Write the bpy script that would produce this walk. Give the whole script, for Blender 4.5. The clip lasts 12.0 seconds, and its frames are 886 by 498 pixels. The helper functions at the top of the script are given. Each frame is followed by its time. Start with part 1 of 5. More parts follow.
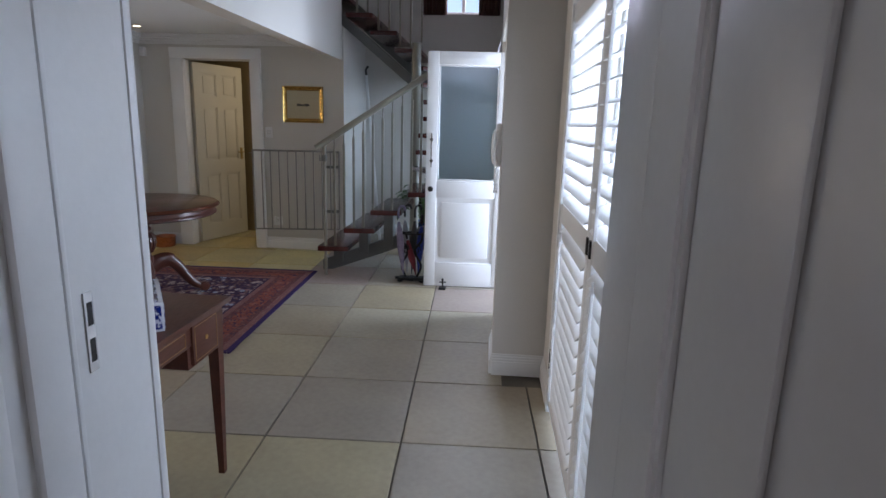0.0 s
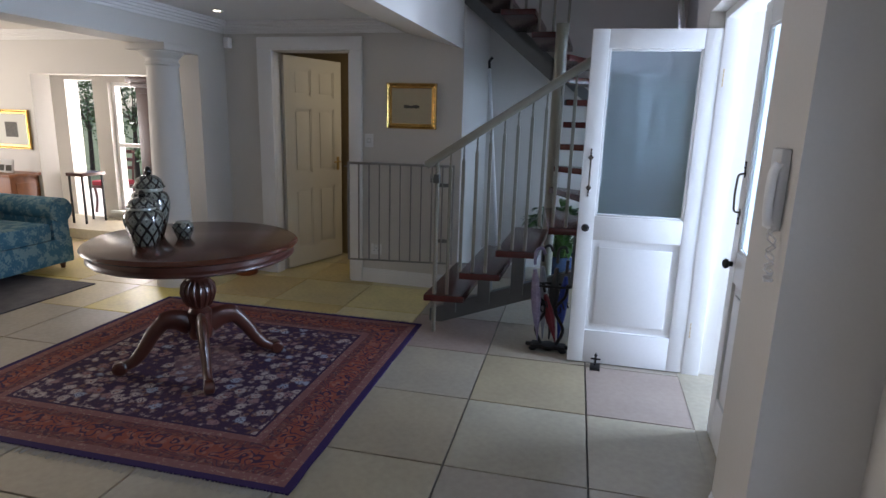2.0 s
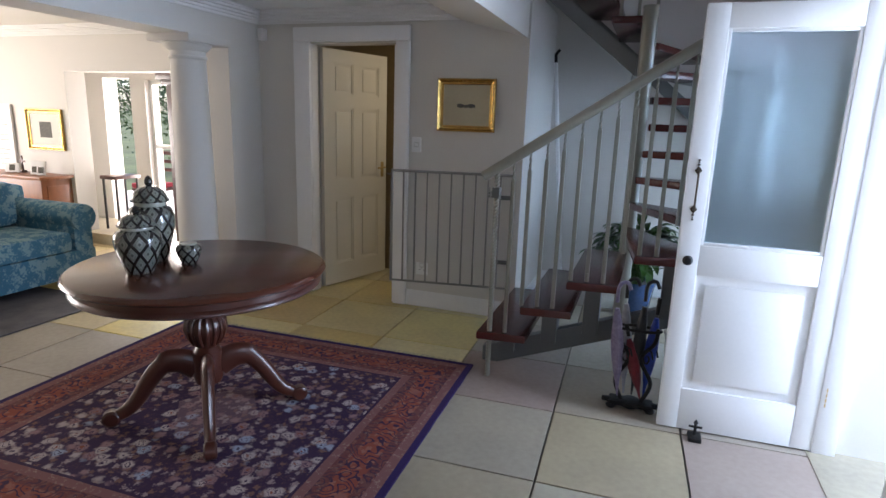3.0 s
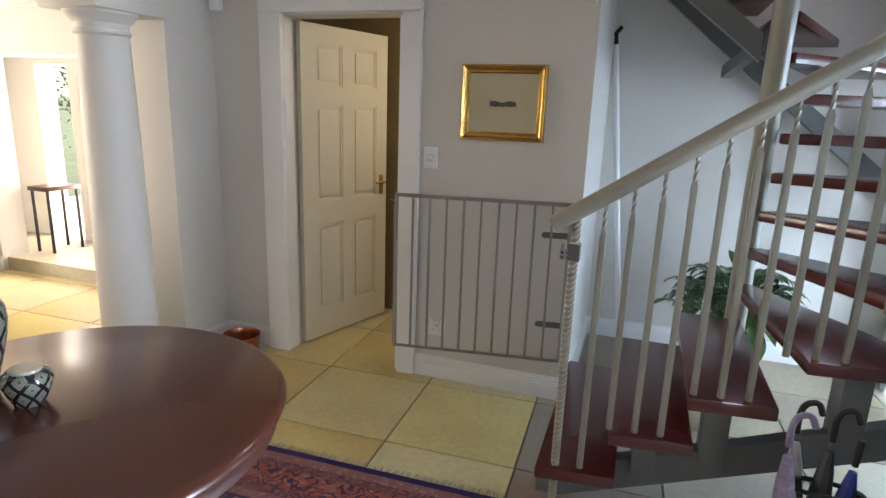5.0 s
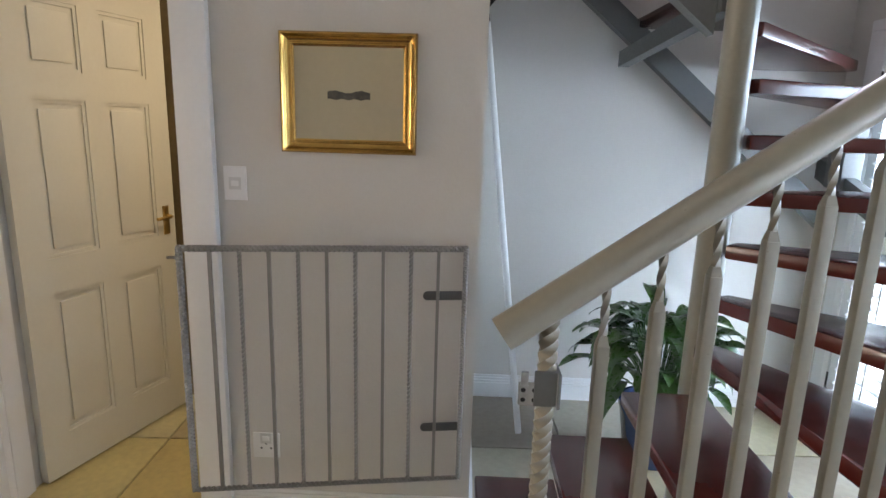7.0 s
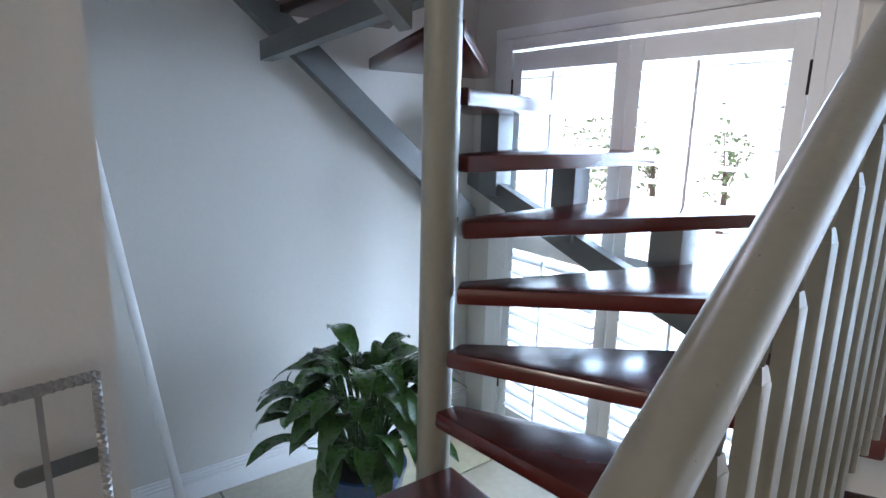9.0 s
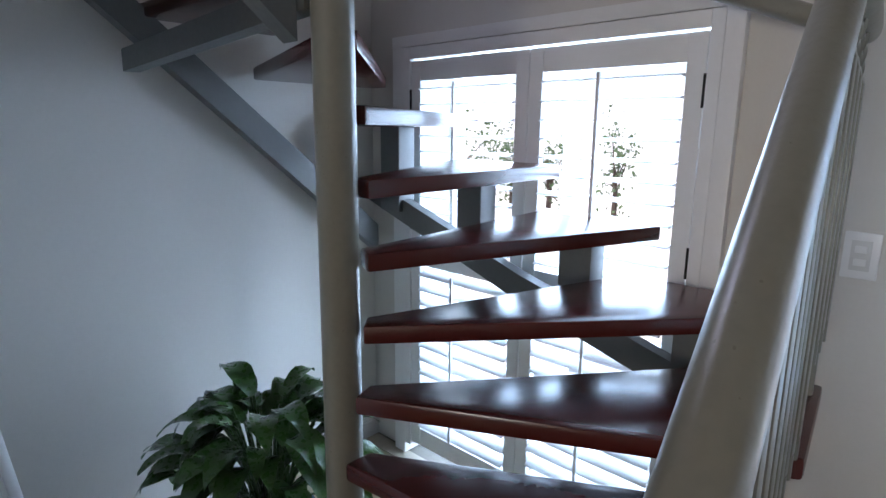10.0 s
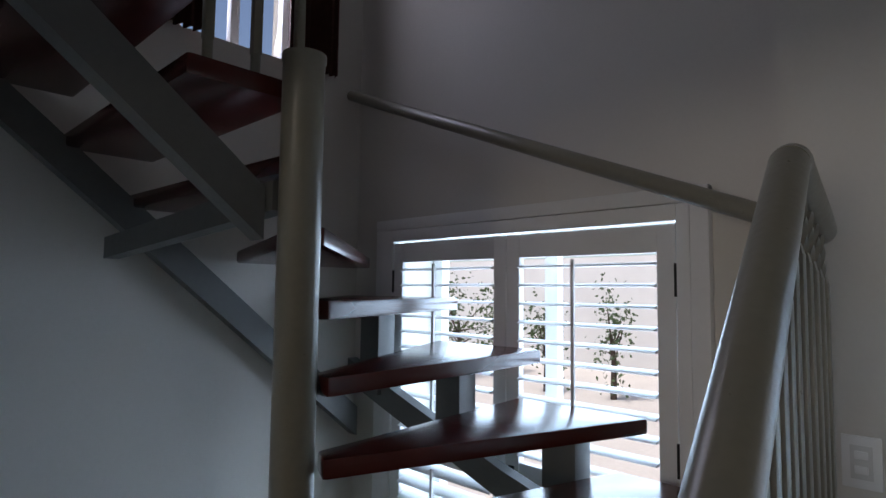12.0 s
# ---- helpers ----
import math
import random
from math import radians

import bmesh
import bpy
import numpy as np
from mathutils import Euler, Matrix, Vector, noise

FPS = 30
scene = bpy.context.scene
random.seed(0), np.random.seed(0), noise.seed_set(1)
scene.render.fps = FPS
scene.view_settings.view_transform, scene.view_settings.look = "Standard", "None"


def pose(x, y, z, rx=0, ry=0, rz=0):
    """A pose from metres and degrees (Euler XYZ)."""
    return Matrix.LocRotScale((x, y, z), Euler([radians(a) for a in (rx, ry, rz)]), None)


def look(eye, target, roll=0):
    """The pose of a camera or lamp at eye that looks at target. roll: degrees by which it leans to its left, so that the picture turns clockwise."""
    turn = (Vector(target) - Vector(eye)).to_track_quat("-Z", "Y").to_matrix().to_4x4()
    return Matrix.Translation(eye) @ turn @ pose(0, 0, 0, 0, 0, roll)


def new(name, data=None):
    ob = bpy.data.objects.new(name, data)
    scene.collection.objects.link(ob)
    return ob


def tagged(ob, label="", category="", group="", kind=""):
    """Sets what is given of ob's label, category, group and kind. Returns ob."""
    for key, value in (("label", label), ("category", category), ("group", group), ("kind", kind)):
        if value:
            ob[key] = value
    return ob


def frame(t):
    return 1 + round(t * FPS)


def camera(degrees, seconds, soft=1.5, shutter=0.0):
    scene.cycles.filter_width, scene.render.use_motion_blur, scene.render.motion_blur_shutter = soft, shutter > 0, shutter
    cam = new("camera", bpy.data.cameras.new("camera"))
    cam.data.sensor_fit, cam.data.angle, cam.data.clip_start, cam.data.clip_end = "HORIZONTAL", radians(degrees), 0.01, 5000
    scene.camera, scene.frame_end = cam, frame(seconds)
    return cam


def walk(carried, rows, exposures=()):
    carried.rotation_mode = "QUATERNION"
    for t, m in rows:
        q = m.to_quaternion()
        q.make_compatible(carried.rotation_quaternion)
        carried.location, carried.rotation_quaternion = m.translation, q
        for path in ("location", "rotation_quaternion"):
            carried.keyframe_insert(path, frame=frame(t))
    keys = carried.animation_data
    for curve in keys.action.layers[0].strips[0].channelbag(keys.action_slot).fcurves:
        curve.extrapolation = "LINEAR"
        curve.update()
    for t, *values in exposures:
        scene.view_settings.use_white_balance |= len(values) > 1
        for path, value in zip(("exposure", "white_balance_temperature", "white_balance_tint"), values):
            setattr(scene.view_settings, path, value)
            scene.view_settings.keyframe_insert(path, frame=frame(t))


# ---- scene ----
cam = camera(75.0, 12.0)
PATH = [
    (0, (0.662, 0.234, 1.438), (0.511, 2.183, 1.015), 1.6),
    (0.5, (0.558, 0.619, 1.448), (0.355, 2.562, 1.023), 1.6),
    (1, (0.441, 0.952, 1.463), (0.171, 2.886, 1.032), 1.6),
    (1.5, (0.334, 1.327, 1.479), (-0.066, 3.237, 1.042), 1.6),
    (2, (0.18, 1.658, 1.507), (-0.306, 3.547, 1.066), 1.7),
    (2.5, (0.061, 1.992, 1.503), (-0.512, 3.857, 1.062), 1.8),
    (3, (-0.063, 2.325, 1.5), (-0.707, 4.166, 1.06), 1.9),
    (5, (-0.665, 3.513, 1.561), (-1.289, 5.354, 1.09), 2.1),
    (5.5, (-0.789, 3.806, 1.519), (-1.383, 5.663, 1.073), 2.2),
    (6, (-0.912, 4.067, 1.523), (-1.39, 5.959, 1.086), 2.2),
    (6.5, (-1.013, 4.328, 1.515), (-1.278, 6.263, 1.083), 2.0),
    (7, (-1.003, 4.585, 1.521), (-1.065, 6.538, 1.092), 1.7),
    (7.5, (-1.093, 4.798, 1.519), (-0.686, 6.712, 1.103), 1.7),
    (9.5, (-1.034, 5.356, 1.606), (0.265, 6.817, 1.189), 1.1),
    (10, (-0.976, 5.391, 1.632), (0.44, 6.743, 1.223), 0.6),
    (10.5, (-0.932, 5.425, 1.698), (0.521, 6.739, 1.295), 0.7),
    (11, (-0.901, 5.394, 1.68), (0.567, 6.732, 1.452), 0.8),
    (11.5, (-0.872, 5.372, 1.705), (0.595, 6.732, 1.678), 0.7),
    (12, (-0.88, 5.368, 1.707), (0.557, 6.751, 1.854), 0.7),
]
walk(cam, [(t, look(e, g, r)) for t, e, g, r in PATH], [(0, 0.66, 6500, 20), (0.6, 0.38, 6000, 19), (1.5, 0.2, 6100, 20), (2.2, 0.55, 6150, 20), (3, 0.85, 6200, 20), (5, 1.6, 6800, 18), (6.5, 1.75, 6900, 20), (7.3, 1.7, 6900, 20), (9.5, 1.22, 6200, 19), (10.0, 0.83, 6200, 19), (10.5, 0.56, 6200, 18), (11, 0.24, 6350, 18), (11.5, 0.0, 6500, 18), (12, -0.36, 6600, 18)])

# ---- world, sun, large lights ----
world = bpy.data.worlds.new("world")
scene.world = world
world.use_nodes = True
sky = world.node_tree.nodes.new("ShaderNodeTexSky")
sky.sky_type, sky.sun_disc = "NISHITA", False
sky.sun_elevation, sky.sun_rotation = radians(72), radians(-105)
world.node_tree.links.new(sky.outputs[0], world.node_tree.nodes["Background"].inputs[0])
world.node_tree.nodes["Background"].inputs[1].default_value = 0.15
SUN_WAY = Vector((0.30, -0.08, -0.95))
sun = new("sun", bpy.data.lights.new("sun", "SUN"))
sun.data.energy, sun.data.angle, sun.data.color = 5.0, radians(0.5), (1.0, 0.95, 0.88)
sun.rotation_euler = SUN_WAY.to_track_quat("-Z", "Y").to_euler()


def area_light(name, at, target, w, h, power, color=(0.86, 0.93, 1.0)):
    lamp = new(name, bpy.data.lights.new(name, "AREA"))
    lamp.data.shape, lamp.data.size, lamp.data.size_y = "RECTANGLE", w, h
    lamp.data.energy, lamp.data.color = power, color
    lamp.matrix_world = look(at, target)
    return lamp


area_light("sky_light_front_door", (2.1, 4.98, 1.2), (0, 4.75, 0.95), 0.64, 2.0, 72, (0.62, 0.8, 1.0))
area_light("sky_light_hall_shutters", (1.35, 2.15, 1.1), (0, 2.15, 1.0), 1.7, 1.9, 31, (0.62, 0.8, 1.0))
area_light("sky_light_stair_window", (1.32, 6.75, 1.1), (0, 6.75, 1.0), 1.35, 1.9, 62, (0.52, 0.76, 1.0))
area_light("sky_light_living_window", (-5.6, 8.3, 1.1), (-5.4, 5.0, 0.9), 1.2, 1.5, 75, (1.0, 0.93, 0.8))
# added warm fill from the unseen west side, reaching the column and washroom floor
area_light("sky_light_living_side", (-8.9, 4.5, 1.35), (-5, 4.5, 0.9), 2.4, 1.5, 116, (1.0, 0.93, 0.8))
# added fill from the unseen back of the study, where the wall has no window
area_light("sky_light_study", (0.3, -3.4, 1.5), (0.3, 0, 1.2), 2.2, 1.4, 11, (0.92, 0.93, 1.0))
# added warm fill so the washroom doorway isn't dark; no window is built there
area_light("sky_light_washroom", (-1.5, 7.2, 2.2), (-2.2, 7.0, 0), 0.5, 0.5, 3, (1.0, 0.88, 0.62))
area_light("sky_light_upper", (0.35, 7.75, 3.3), (0, 6.0, 2.6), 0.5, 0.9, 13, (0.75, 0.8, 1.0))


# ---- helpers for building ----
def mesh_of(bm, name, smooth=True):
    me = bpy.data.meshes.new(name)
    bmesh.ops.recalc_face_normals(bm, faces=bm.faces)
    bm.to_mesh(me)
    bm.free()
    if smooth:
        me.polygons.foreach_set("use_smooth", [True] * len(me.polygons))
        me.set_sharp_from_angle(angle=radians(38))
    return me


def thing(name, label, category, at=(0, 0, 0), group="", kind=""):
    ob = new(name)
    ob.empty_display_size = 0.05
    ob.location = at
    return tagged(ob, label, category, group, kind)


def part(name, bm, material, parent=None, label="", smooth=True):
    ob = new(name, mesh_of(bm, name, smooth))
    ob.data.materials.append(material)
    if parent is not None:
        ob.parent = parent
        if parent.parent is None:
            ob.matrix_parent_inverse = Matrix.Translation(-parent.location)
    if label:
        tagged(ob, label)
    return ob


def solid(name, bm, material, label, category, group="", kind="", smooth=True):
    return tagged(part(name, bm, material, None, "", smooth), label, category, group, kind)


def box(bm, x0, x1, y0, y1, z0, z1, bevel=0.0):
    """A box from corner to corner; bevel rounds its edges."""
    t = bmesh.new()
    v = [t.verts.new((x, y, z)) for z in (z0, z1) for y in (y0, y1) for x in (x0, x1)]
    for f in ((0, 2, 3, 1), (4, 5, 7, 6), (0, 1, 5, 4), (2, 6, 7, 3), (0, 4, 6, 2), (1, 3, 7, 5)):
        t.faces.new([v[i] for i in f])
    if bevel:
        bmesh.ops.bevel(t, geom=t.edges, offset=bevel, segments=2, affect="EDGES", profile=0.6)
    join(bm, t)
    return bm


def join(bm, t, m=None):
    if m is not None:
        bmesh.ops.transform(t, matrix=m, verts=t.verts)
    made = {v: bm.verts.new(v.co) for v in t.verts}
    for f in t.faces:
        bm.faces.new([made[v] for v in f.verts])
    t.free()
    return bm


def B(*a, **k):
    return box(bmesh.new(), *a, **k)


def prism(bm, outline, z0, z1, bevel=0.0, m=None):
    """An outline of (x, y) drawn up from z0 to z1."""
    t = bmesh.new()
    lo = [t.verts.new((x, y, z0)) for x, y in outline]
    hi = [t.verts.new((x, y, z1)) for x, y in outline]
    n = len(outline)
    t.faces.new(lo[::-1])
    t.faces.new(hi)
    for i in range(n):
        t.faces.new((lo[i], lo[(i + 1) % n], hi[(i + 1) % n], hi[i]))
    if bevel:
        bmesh.ops.recalc_face_normals(t, faces=t.faces)
        bmesh.ops.bevel(t, geom=t.edges, offset=bevel, segments=2, affect="EDGES", profile=0.6)
    return join(bm, t, m)


def lathe(bm, profile, at=(0, 0, 0), n=32, m=None):
    """A profile of (radius, height) turned about the upright."""
    t = bmesh.new()
    rings = []
    for r, z in profile:
        if r < 1e-5:
            rings.append([t.verts.new((at[0], at[1], at[2] + z))])
        else:
            rings.append([t.verts.new((at[0] + r * math.cos(2 * math.pi * i / n), at[1] + r * math.sin(2 * math.pi * i / n), at[2] + z)) for i in range(n)])
    for a, b in zip(rings, rings[1:]):
        for i in range(n):
            j = (i + 1) % n
            if len(a) == 1 and len(b) == 1:
                continue
            if len(a) == 1:
                t.faces.new((a[0], b[i], b[j]))
            elif len(b) == 1:
                t.faces.new((a[i], a[j], b[0]))
            else:
                t.faces.new((a[i], a[j], b[j], b[i]))
    if len(rings[0]) > 1:
        t.faces.new(rings[0][::-1])
    if len(rings[-1]) > 1:
        t.faces.new(rings[-1])
    return join(bm, t, m)


def tube(bm, points, radius, n=10, square=False, twist=0.0):
    """A round or square bar along points; radius a number or one for each point; twist in turns."""
    pts = [Vector(p) for p in points]
    radii = radius if isinstance(radius, (list, tuple)) else [radius] * len(pts)
    t = bmesh.new()
    rings = []
    ref = None
    n = 4 if square else n
    for k, p in enumerate(pts):
        d = (pts[min(k + 1, len(pts) - 1)] - pts[max(k - 1, 0)]).normalized()
        if ref is None:
            ref = Vector((1, 0, 0)) if abs(d.x) < 0.8 else Vector((0, 1, 0))
        a = (ref - d * ref.dot(d)).normalized()
        ref = a
        b = d.cross(a)
        off = math.pi / 4 if square else 0
        off += twist * 2 * math.pi * k / max(1, len(pts) - 1)
        r = radii[k] * (1.414 if square else 1)
        rings.append([t.verts.new(p + a * r * math.cos(off + 2 * math.pi * i / n) + b * r * math.sin(off + 2 * math.pi * i / n)) for i in range(n)])
    for a, b in zip(rings, rings[1:]):
        for i in range(n):
            t.faces.new((a[i], a[(i + 1) % n], b[(i + 1) % n], b[i]))
    t.faces.new(rings[0][::-1])
    t.faces.new(rings[-1])
    return join(bm, t)


def smooth_line(points, steps=6):
    """A rounded line through points."""
    p = [Vector(q) for q in points]
    p = [p[0] * 2 - p[1]] + p + [p[-1] * 2 - p[-2]]
    out = []
    for i in range(1, len(p) - 2):
        for k in range(steps):
            s = k / steps
            a, b, c, d = p[i - 1:i + 3]
            out.append(0.5 * ((2 * b) + (c - a) * s + (2 * a - 5 * b + 4 * c - d) * s * s + (3 * b - a - 3 * c + d) * s ** 3))
    return out + [p[-2]]


# ---- materials ----
def material(name, color, rough=0.5, metal=0.0, grain=None, bump=0.0, vary=0.12, big=1.5, fine=40.0, stretch=(1, 1, 1), coat=0.0, per_object=0.0, second=None, amount=0.5, gloss_vary=0.2):
    """A surface with variation at two scales, mixed towards a second colour, with fine relief."""
    mat = bpy.data.materials.new(name)
    mat.use_nodes = True
    nt = mat.node_tree
    N, L = nt.nodes, nt.links
    bsdf = N["Principled BSDF"]
    bsdf.inputs["Metallic"].default_value = metal
    bsdf.inputs["Coat Weight"].default_value = coat
    bsdf.inputs["Coat Roughness"].default_value = 0.15
    tc = N.new("ShaderNodeTexCoord")
    mp = N.new("ShaderNodeMapping")
    mp.inputs["Scale"].default_value = stretch
    L.new(tc.outputs["Object"], mp.inputs["Vector"])
    n1, n2 = N.new("ShaderNodeTexNoise"), N.new("ShaderNodeTexNoise")
    n1.inputs["Scale"].default_value, n1.inputs["Detail"].default_value = big, 5
    n2.inputs["Scale"].default_value, n2.inputs["Detail"].default_value = fine, 6
    L.new(mp.outputs[0], n1.inputs["Vector"])
    L.new(mp.outputs[0], n2.inputs["Vector"])
    ramp = N.new("ShaderNodeMapRange")
    ramp.inputs["From Min"].default_value, ramp.inputs["From Max"].default_value = 0.3, 0.7
    mixn = N.new("ShaderNodeMix")
    mixn.inputs[0].default_value = 0.4
    L.new(n1.outputs[0], mixn.inputs[2])
    L.new(n2.outputs[0], mixn.inputs[3])
    L.new(mixn.outputs[0], ramp.inputs["Value"])
    c = N.new("ShaderNodeMix")
    c.data_type = "RGBA"
    if second is None:
        second = tuple(max(0.0, v * (1 - 2 * vary)) for v in color)
        amount = 1.0
    k = N.new("ShaderNodeMath")
    k.operation = "MULTIPLY"
    k.inputs[1].default_value = amount
    L.new(ramp.outputs[0], k.inputs[0])
    L.new(k.outputs[0], c.inputs[0])
    c.inputs[6].default_value = (*color, 1)
    c.inputs[7].default_value = (*second, 1)
    out = c.outputs[2]
    if per_object:
        info = N.new("ShaderNodeObjectInfo")
        hsv = N.new("ShaderNodeHueSaturation")
        r = N.new("ShaderNodeMapRange")
        r.inputs["To Min"].default_value, r.inputs["To Max"].default_value = 1 - per_object, 1 + per_object
        L.new(info.outputs["Random"], r.inputs["Value"])
        L.new(r.outputs[0], hsv.inputs["Value"])
        white = N.new("ShaderNodeTexWhiteNoise")
        white.noise_dimensions = "1D"
        L.new(info.outputs["Random"], white.inputs["W"])
        for source, socket, lo, hi in ((white.outputs["Value"], "Saturation", 1 - 2.4 * per_object, 1 + 2.4 * per_object), (info.outputs["Random"], "Hue", 0.482, 0.508)):
            s = N.new("ShaderNodeMapRange")
            s.inputs["To Min"].default_value, s.inputs["To Max"].default_value = lo, hi
            L.new(source, s.inputs["Value"])
            L.new(s.outputs[0], hsv.inputs[socket])
        L.new(out, hsv.inputs["Color"])
        out = hsv.outputs[0]
    L.new(out, bsdf.inputs["Base Color"])
    rr = N.new("ShaderNodeMapRange")
    rr.inputs["To Min"].default_value, rr.inputs["To Max"].default_value = max(0.02, rough * (1 - gloss_vary)), min(1, rough * (1 + gloss_vary))
    L.new(n2.outputs[0], rr.inputs["Value"])
    L.new(rr.outputs[0], bsdf.inputs["Roughness"])
    if bump:
        bp = N.new("ShaderNodeBump")
        bp.inputs["Strength"].default_value, bp.inputs["Distance"].default_value = bump, 0.004
        L.new(n2.outputs[0], bp.inputs["Height"])
        L.new(bp.outputs[0], bsdf.inputs["Normal"])
    return mat


WALL = material("wall_paint", (0.63, 0.605, 0.56), 0.65, bump=0.12, vary=0.025, big=0.8, fine=90)
CEIL = material("ceiling_paint", (0.80, 0.79, 0.77), 0.7, bump=0.06, vary=0.02, big=0.7, fine=90)
WHITE = material("white_gloss_paint", (0.80, 0.80, 0.79), 0.32, bump=0.08, vary=0.03, big=3, fine=60)
CREAM = material("cream_door_paint", (0.70, 0.67, 0.57), 0.55, bump=0.08, vary=0.03, big=3, fine=60)
STEEL = material("grey_green_steel_paint", (0.225, 0.21, 0.165), 0.30, bump=0.10, vary=0.08, big=4, fine=70)
BRACKET = material("grey_steel_paint", (0.12, 0.125, 0.12), 0.42, bump=0.08, vary=0.08, big=4, fine=70)
TREAD = material("red_brown_varnished_timber", (0.072, 0.012, 0.009), 0.24, bump=0.0, big=1.6, fine=26, stretch=(1, 3, 3), coat=0.08, second=(0.06, 0.010, 0.008), amount=0.7, gloss_vary=0.05)
MAHOGANY = material("dark_mahogany", (0.070, 0.019, 0.011), 0.32, bump=0.0, big=1.2, fine=40, stretch=(3, 1, 3), coat=0.2, second=(0.048, 0.013, 0.008), amount=0.7, gloss_vary=0.05)
TABLETOP = material("polished_mahogany", (0.080, 0.023, 0.012), 0.22, bump=0.0, big=1.2, fine=40, stretch=(3, 1, 3), coat=0.1, second=(0.075, 0.019, 0.010), amount=0.7, gloss_vary=0.05)
DESKWOOD = material("red_mahogany_veneer", (0.105, 0.027, 0.013), 0.42, bump=0.05, big=3, fine=22, stretch=(6, 1, 6), coat=0.1, second=(0.05, 0.012, 0.007), amount=0.9)
TILE = material("sandstone_tile", (0.39, 0.34, 0.24), 0.40, bump=0.15, big=2.2, fine=30, per_object=0.11, second=(0.255, 0.22, 0.165), amount=0.8)
# yellow stone, its colour raised to stand in for daylight from the living room
LITYELLOWTILE = material("lit_yellow_sandstone_tile", (0.66, 0.545, 0.21), 0.40, bump=0.15, big=2.2, fine=30, per_object=0.10, second=(0.40, 0.32, 0.16), amount=0.8)
PINKTILE = material("pink_sandstone_tile", (0.34, 0.27, 0.225), 0.40, bump=0.15, big=2.2, fine=30, per_object=0.05, second=(0.24, 0.18, 0.155), amount=0.8)
GROUT = material("grey_grout", (0.20, 0.18, 0.15), 0.9, bump=0.3, vary=0.2, fine=120)
GOLD = material("gilded_frame", (0.66, 0.41, 0.12), 0.22, metal=0.9, bump=0.1, vary=0.2, big=8, fine=60)
BRASS = material("brass", (0.70, 0.50, 0.20), 0.3, metal=1.0, vary=0.15, big=10)
IRON = material("black_iron", (0.018, 0.017, 0.016), 0.55, metal=0.4, bump=0.3, vary=0.3, fine=90)

# ---- large structure ----
def wall(name, boxes, mat=None, label="grey-beige painted plaster wall"):
    bm = bmesh.new()
    for b in boxes:
        box(bm, *b)
    return solid(name, bm, mat or WALL, label, "wall", kind="structure", smooth=False)


TOP = 5.0
# east side: hall shutters, pier, front door, stair window
wall("wall_east_hall", [(1.02, 1.30, 0.82, 1.27, 0, TOP), (1.02, 1.30, 1.27, 3.01, 2.02, TOP), (1.02, 1.30, 3.01, 3.44, 0, TOP)])
wall("wall_pier", [(0.72, 1.30, 3.44, 3.84, 0, TOP), (0.72, 1.30, 3.84, 5.30, 2.12, TOP), (0.72, 1.23, 5.30, 5.75, 0, TOP)])
wall("wall_east_stair", [(0.88, 1.23, 5.75, 6.02, 0, TOP), (0.88, 1.23, 6.02, 7.385, 1.98, TOP), (0.88, 1.23, 7.385, 7.90, 0, TOP)])
# north wall with an upper window
wall("wall_north", [(-3.0, -0.02, 7.65, 7.90, 0, TOP), (0.52, 0.88, 7.65, 7.90, 0, TOP), (-0.02, 0.52, 7.65, 7.90, 0, 2.74), (-0.02, 0.52, 7.65, 7.90, 3.95, TOP)])
# wall of the small washroom, with its doorway
wall("wall_washroom", [(-1.95, -0.94, 6.53, 6.69, 0, 2.40), (-2.715, -1.95, 6.53, 6.69, 2.05, 2.40), (-3.20, -2.715, 6.53, 6.69, 0, 2.40)])
wall("wall_washroom_side", [(-1.10, -0.94, 6.69, 7.65, 0, 2.40)])
wall("wall_washroom_back", [(-3.20, -1.10, 7.50, 7.60, 0, 2.40)], material("beige_wall_tile", (0.30, 0.22, 0.11), 0.4, vary=0.15, big=2))
wall("wall_column_side", [(-3.52, -3.20, 6.15, 7.60, 0, 2.40)])
wall("wall_upper_west", [(-3.0, -2.8, 6.53, 7.65, 2.40, TOP), (-2.8, -1.12, 6.43, 6.53, 2.44, TOP)])
# bulkhead between the low ceiling and the tall entrance
bm = bmesh.new()
prism(bm, [(-0.955, 2.07), (-0.955, TOP), (-1.12, TOP), (-1.12, 2.60), (-1.46, 2.60), (-1.46, 2.20)], -6.53, -1.12, m=Matrix.Rotation(radians(90), 4, "X"))
solid("bulkhead", bm, WALL, "white plastered bulkhead over the entrance hall", "bulkhead", kind="structure", smooth=False)
# beam over the column
wall("beam_living", [(-3.52, -3.20, 1.12, 6.15, 2.03, 2.40)], label="painted beam resting on a round column")
# study wall with the doorway where the walk begins
wall("wall_study", [(-0.9, 0.065, 0.82, 1.12, 0, TOP), (0.88, 1.02, 0.82, 1.12, 0, TOP), (0.065, 0.88, 0.82, 1.12, 2.08, TOP)])
wall("wall_desk", [(-1.34, -0.965, 1.12, 2.40, 0, 2.30), (-1.3, -0.9, 0.82, 1.12, 0, TOP)])
wall("wall_study_back", [(-2.6, 2.2, -3.86, -3.66, 0, 2.6), (-2.8, -2.6, -3.86, 1.12, 0, 2.6), (2.2, 2.4, -3.86, 1.12, 0, 2.6), (1.30, 2.2, 0.82, 1.12, 0, 2.6), (-2.6, -1.3, 0.82, 1.12, 0, 2.6)])
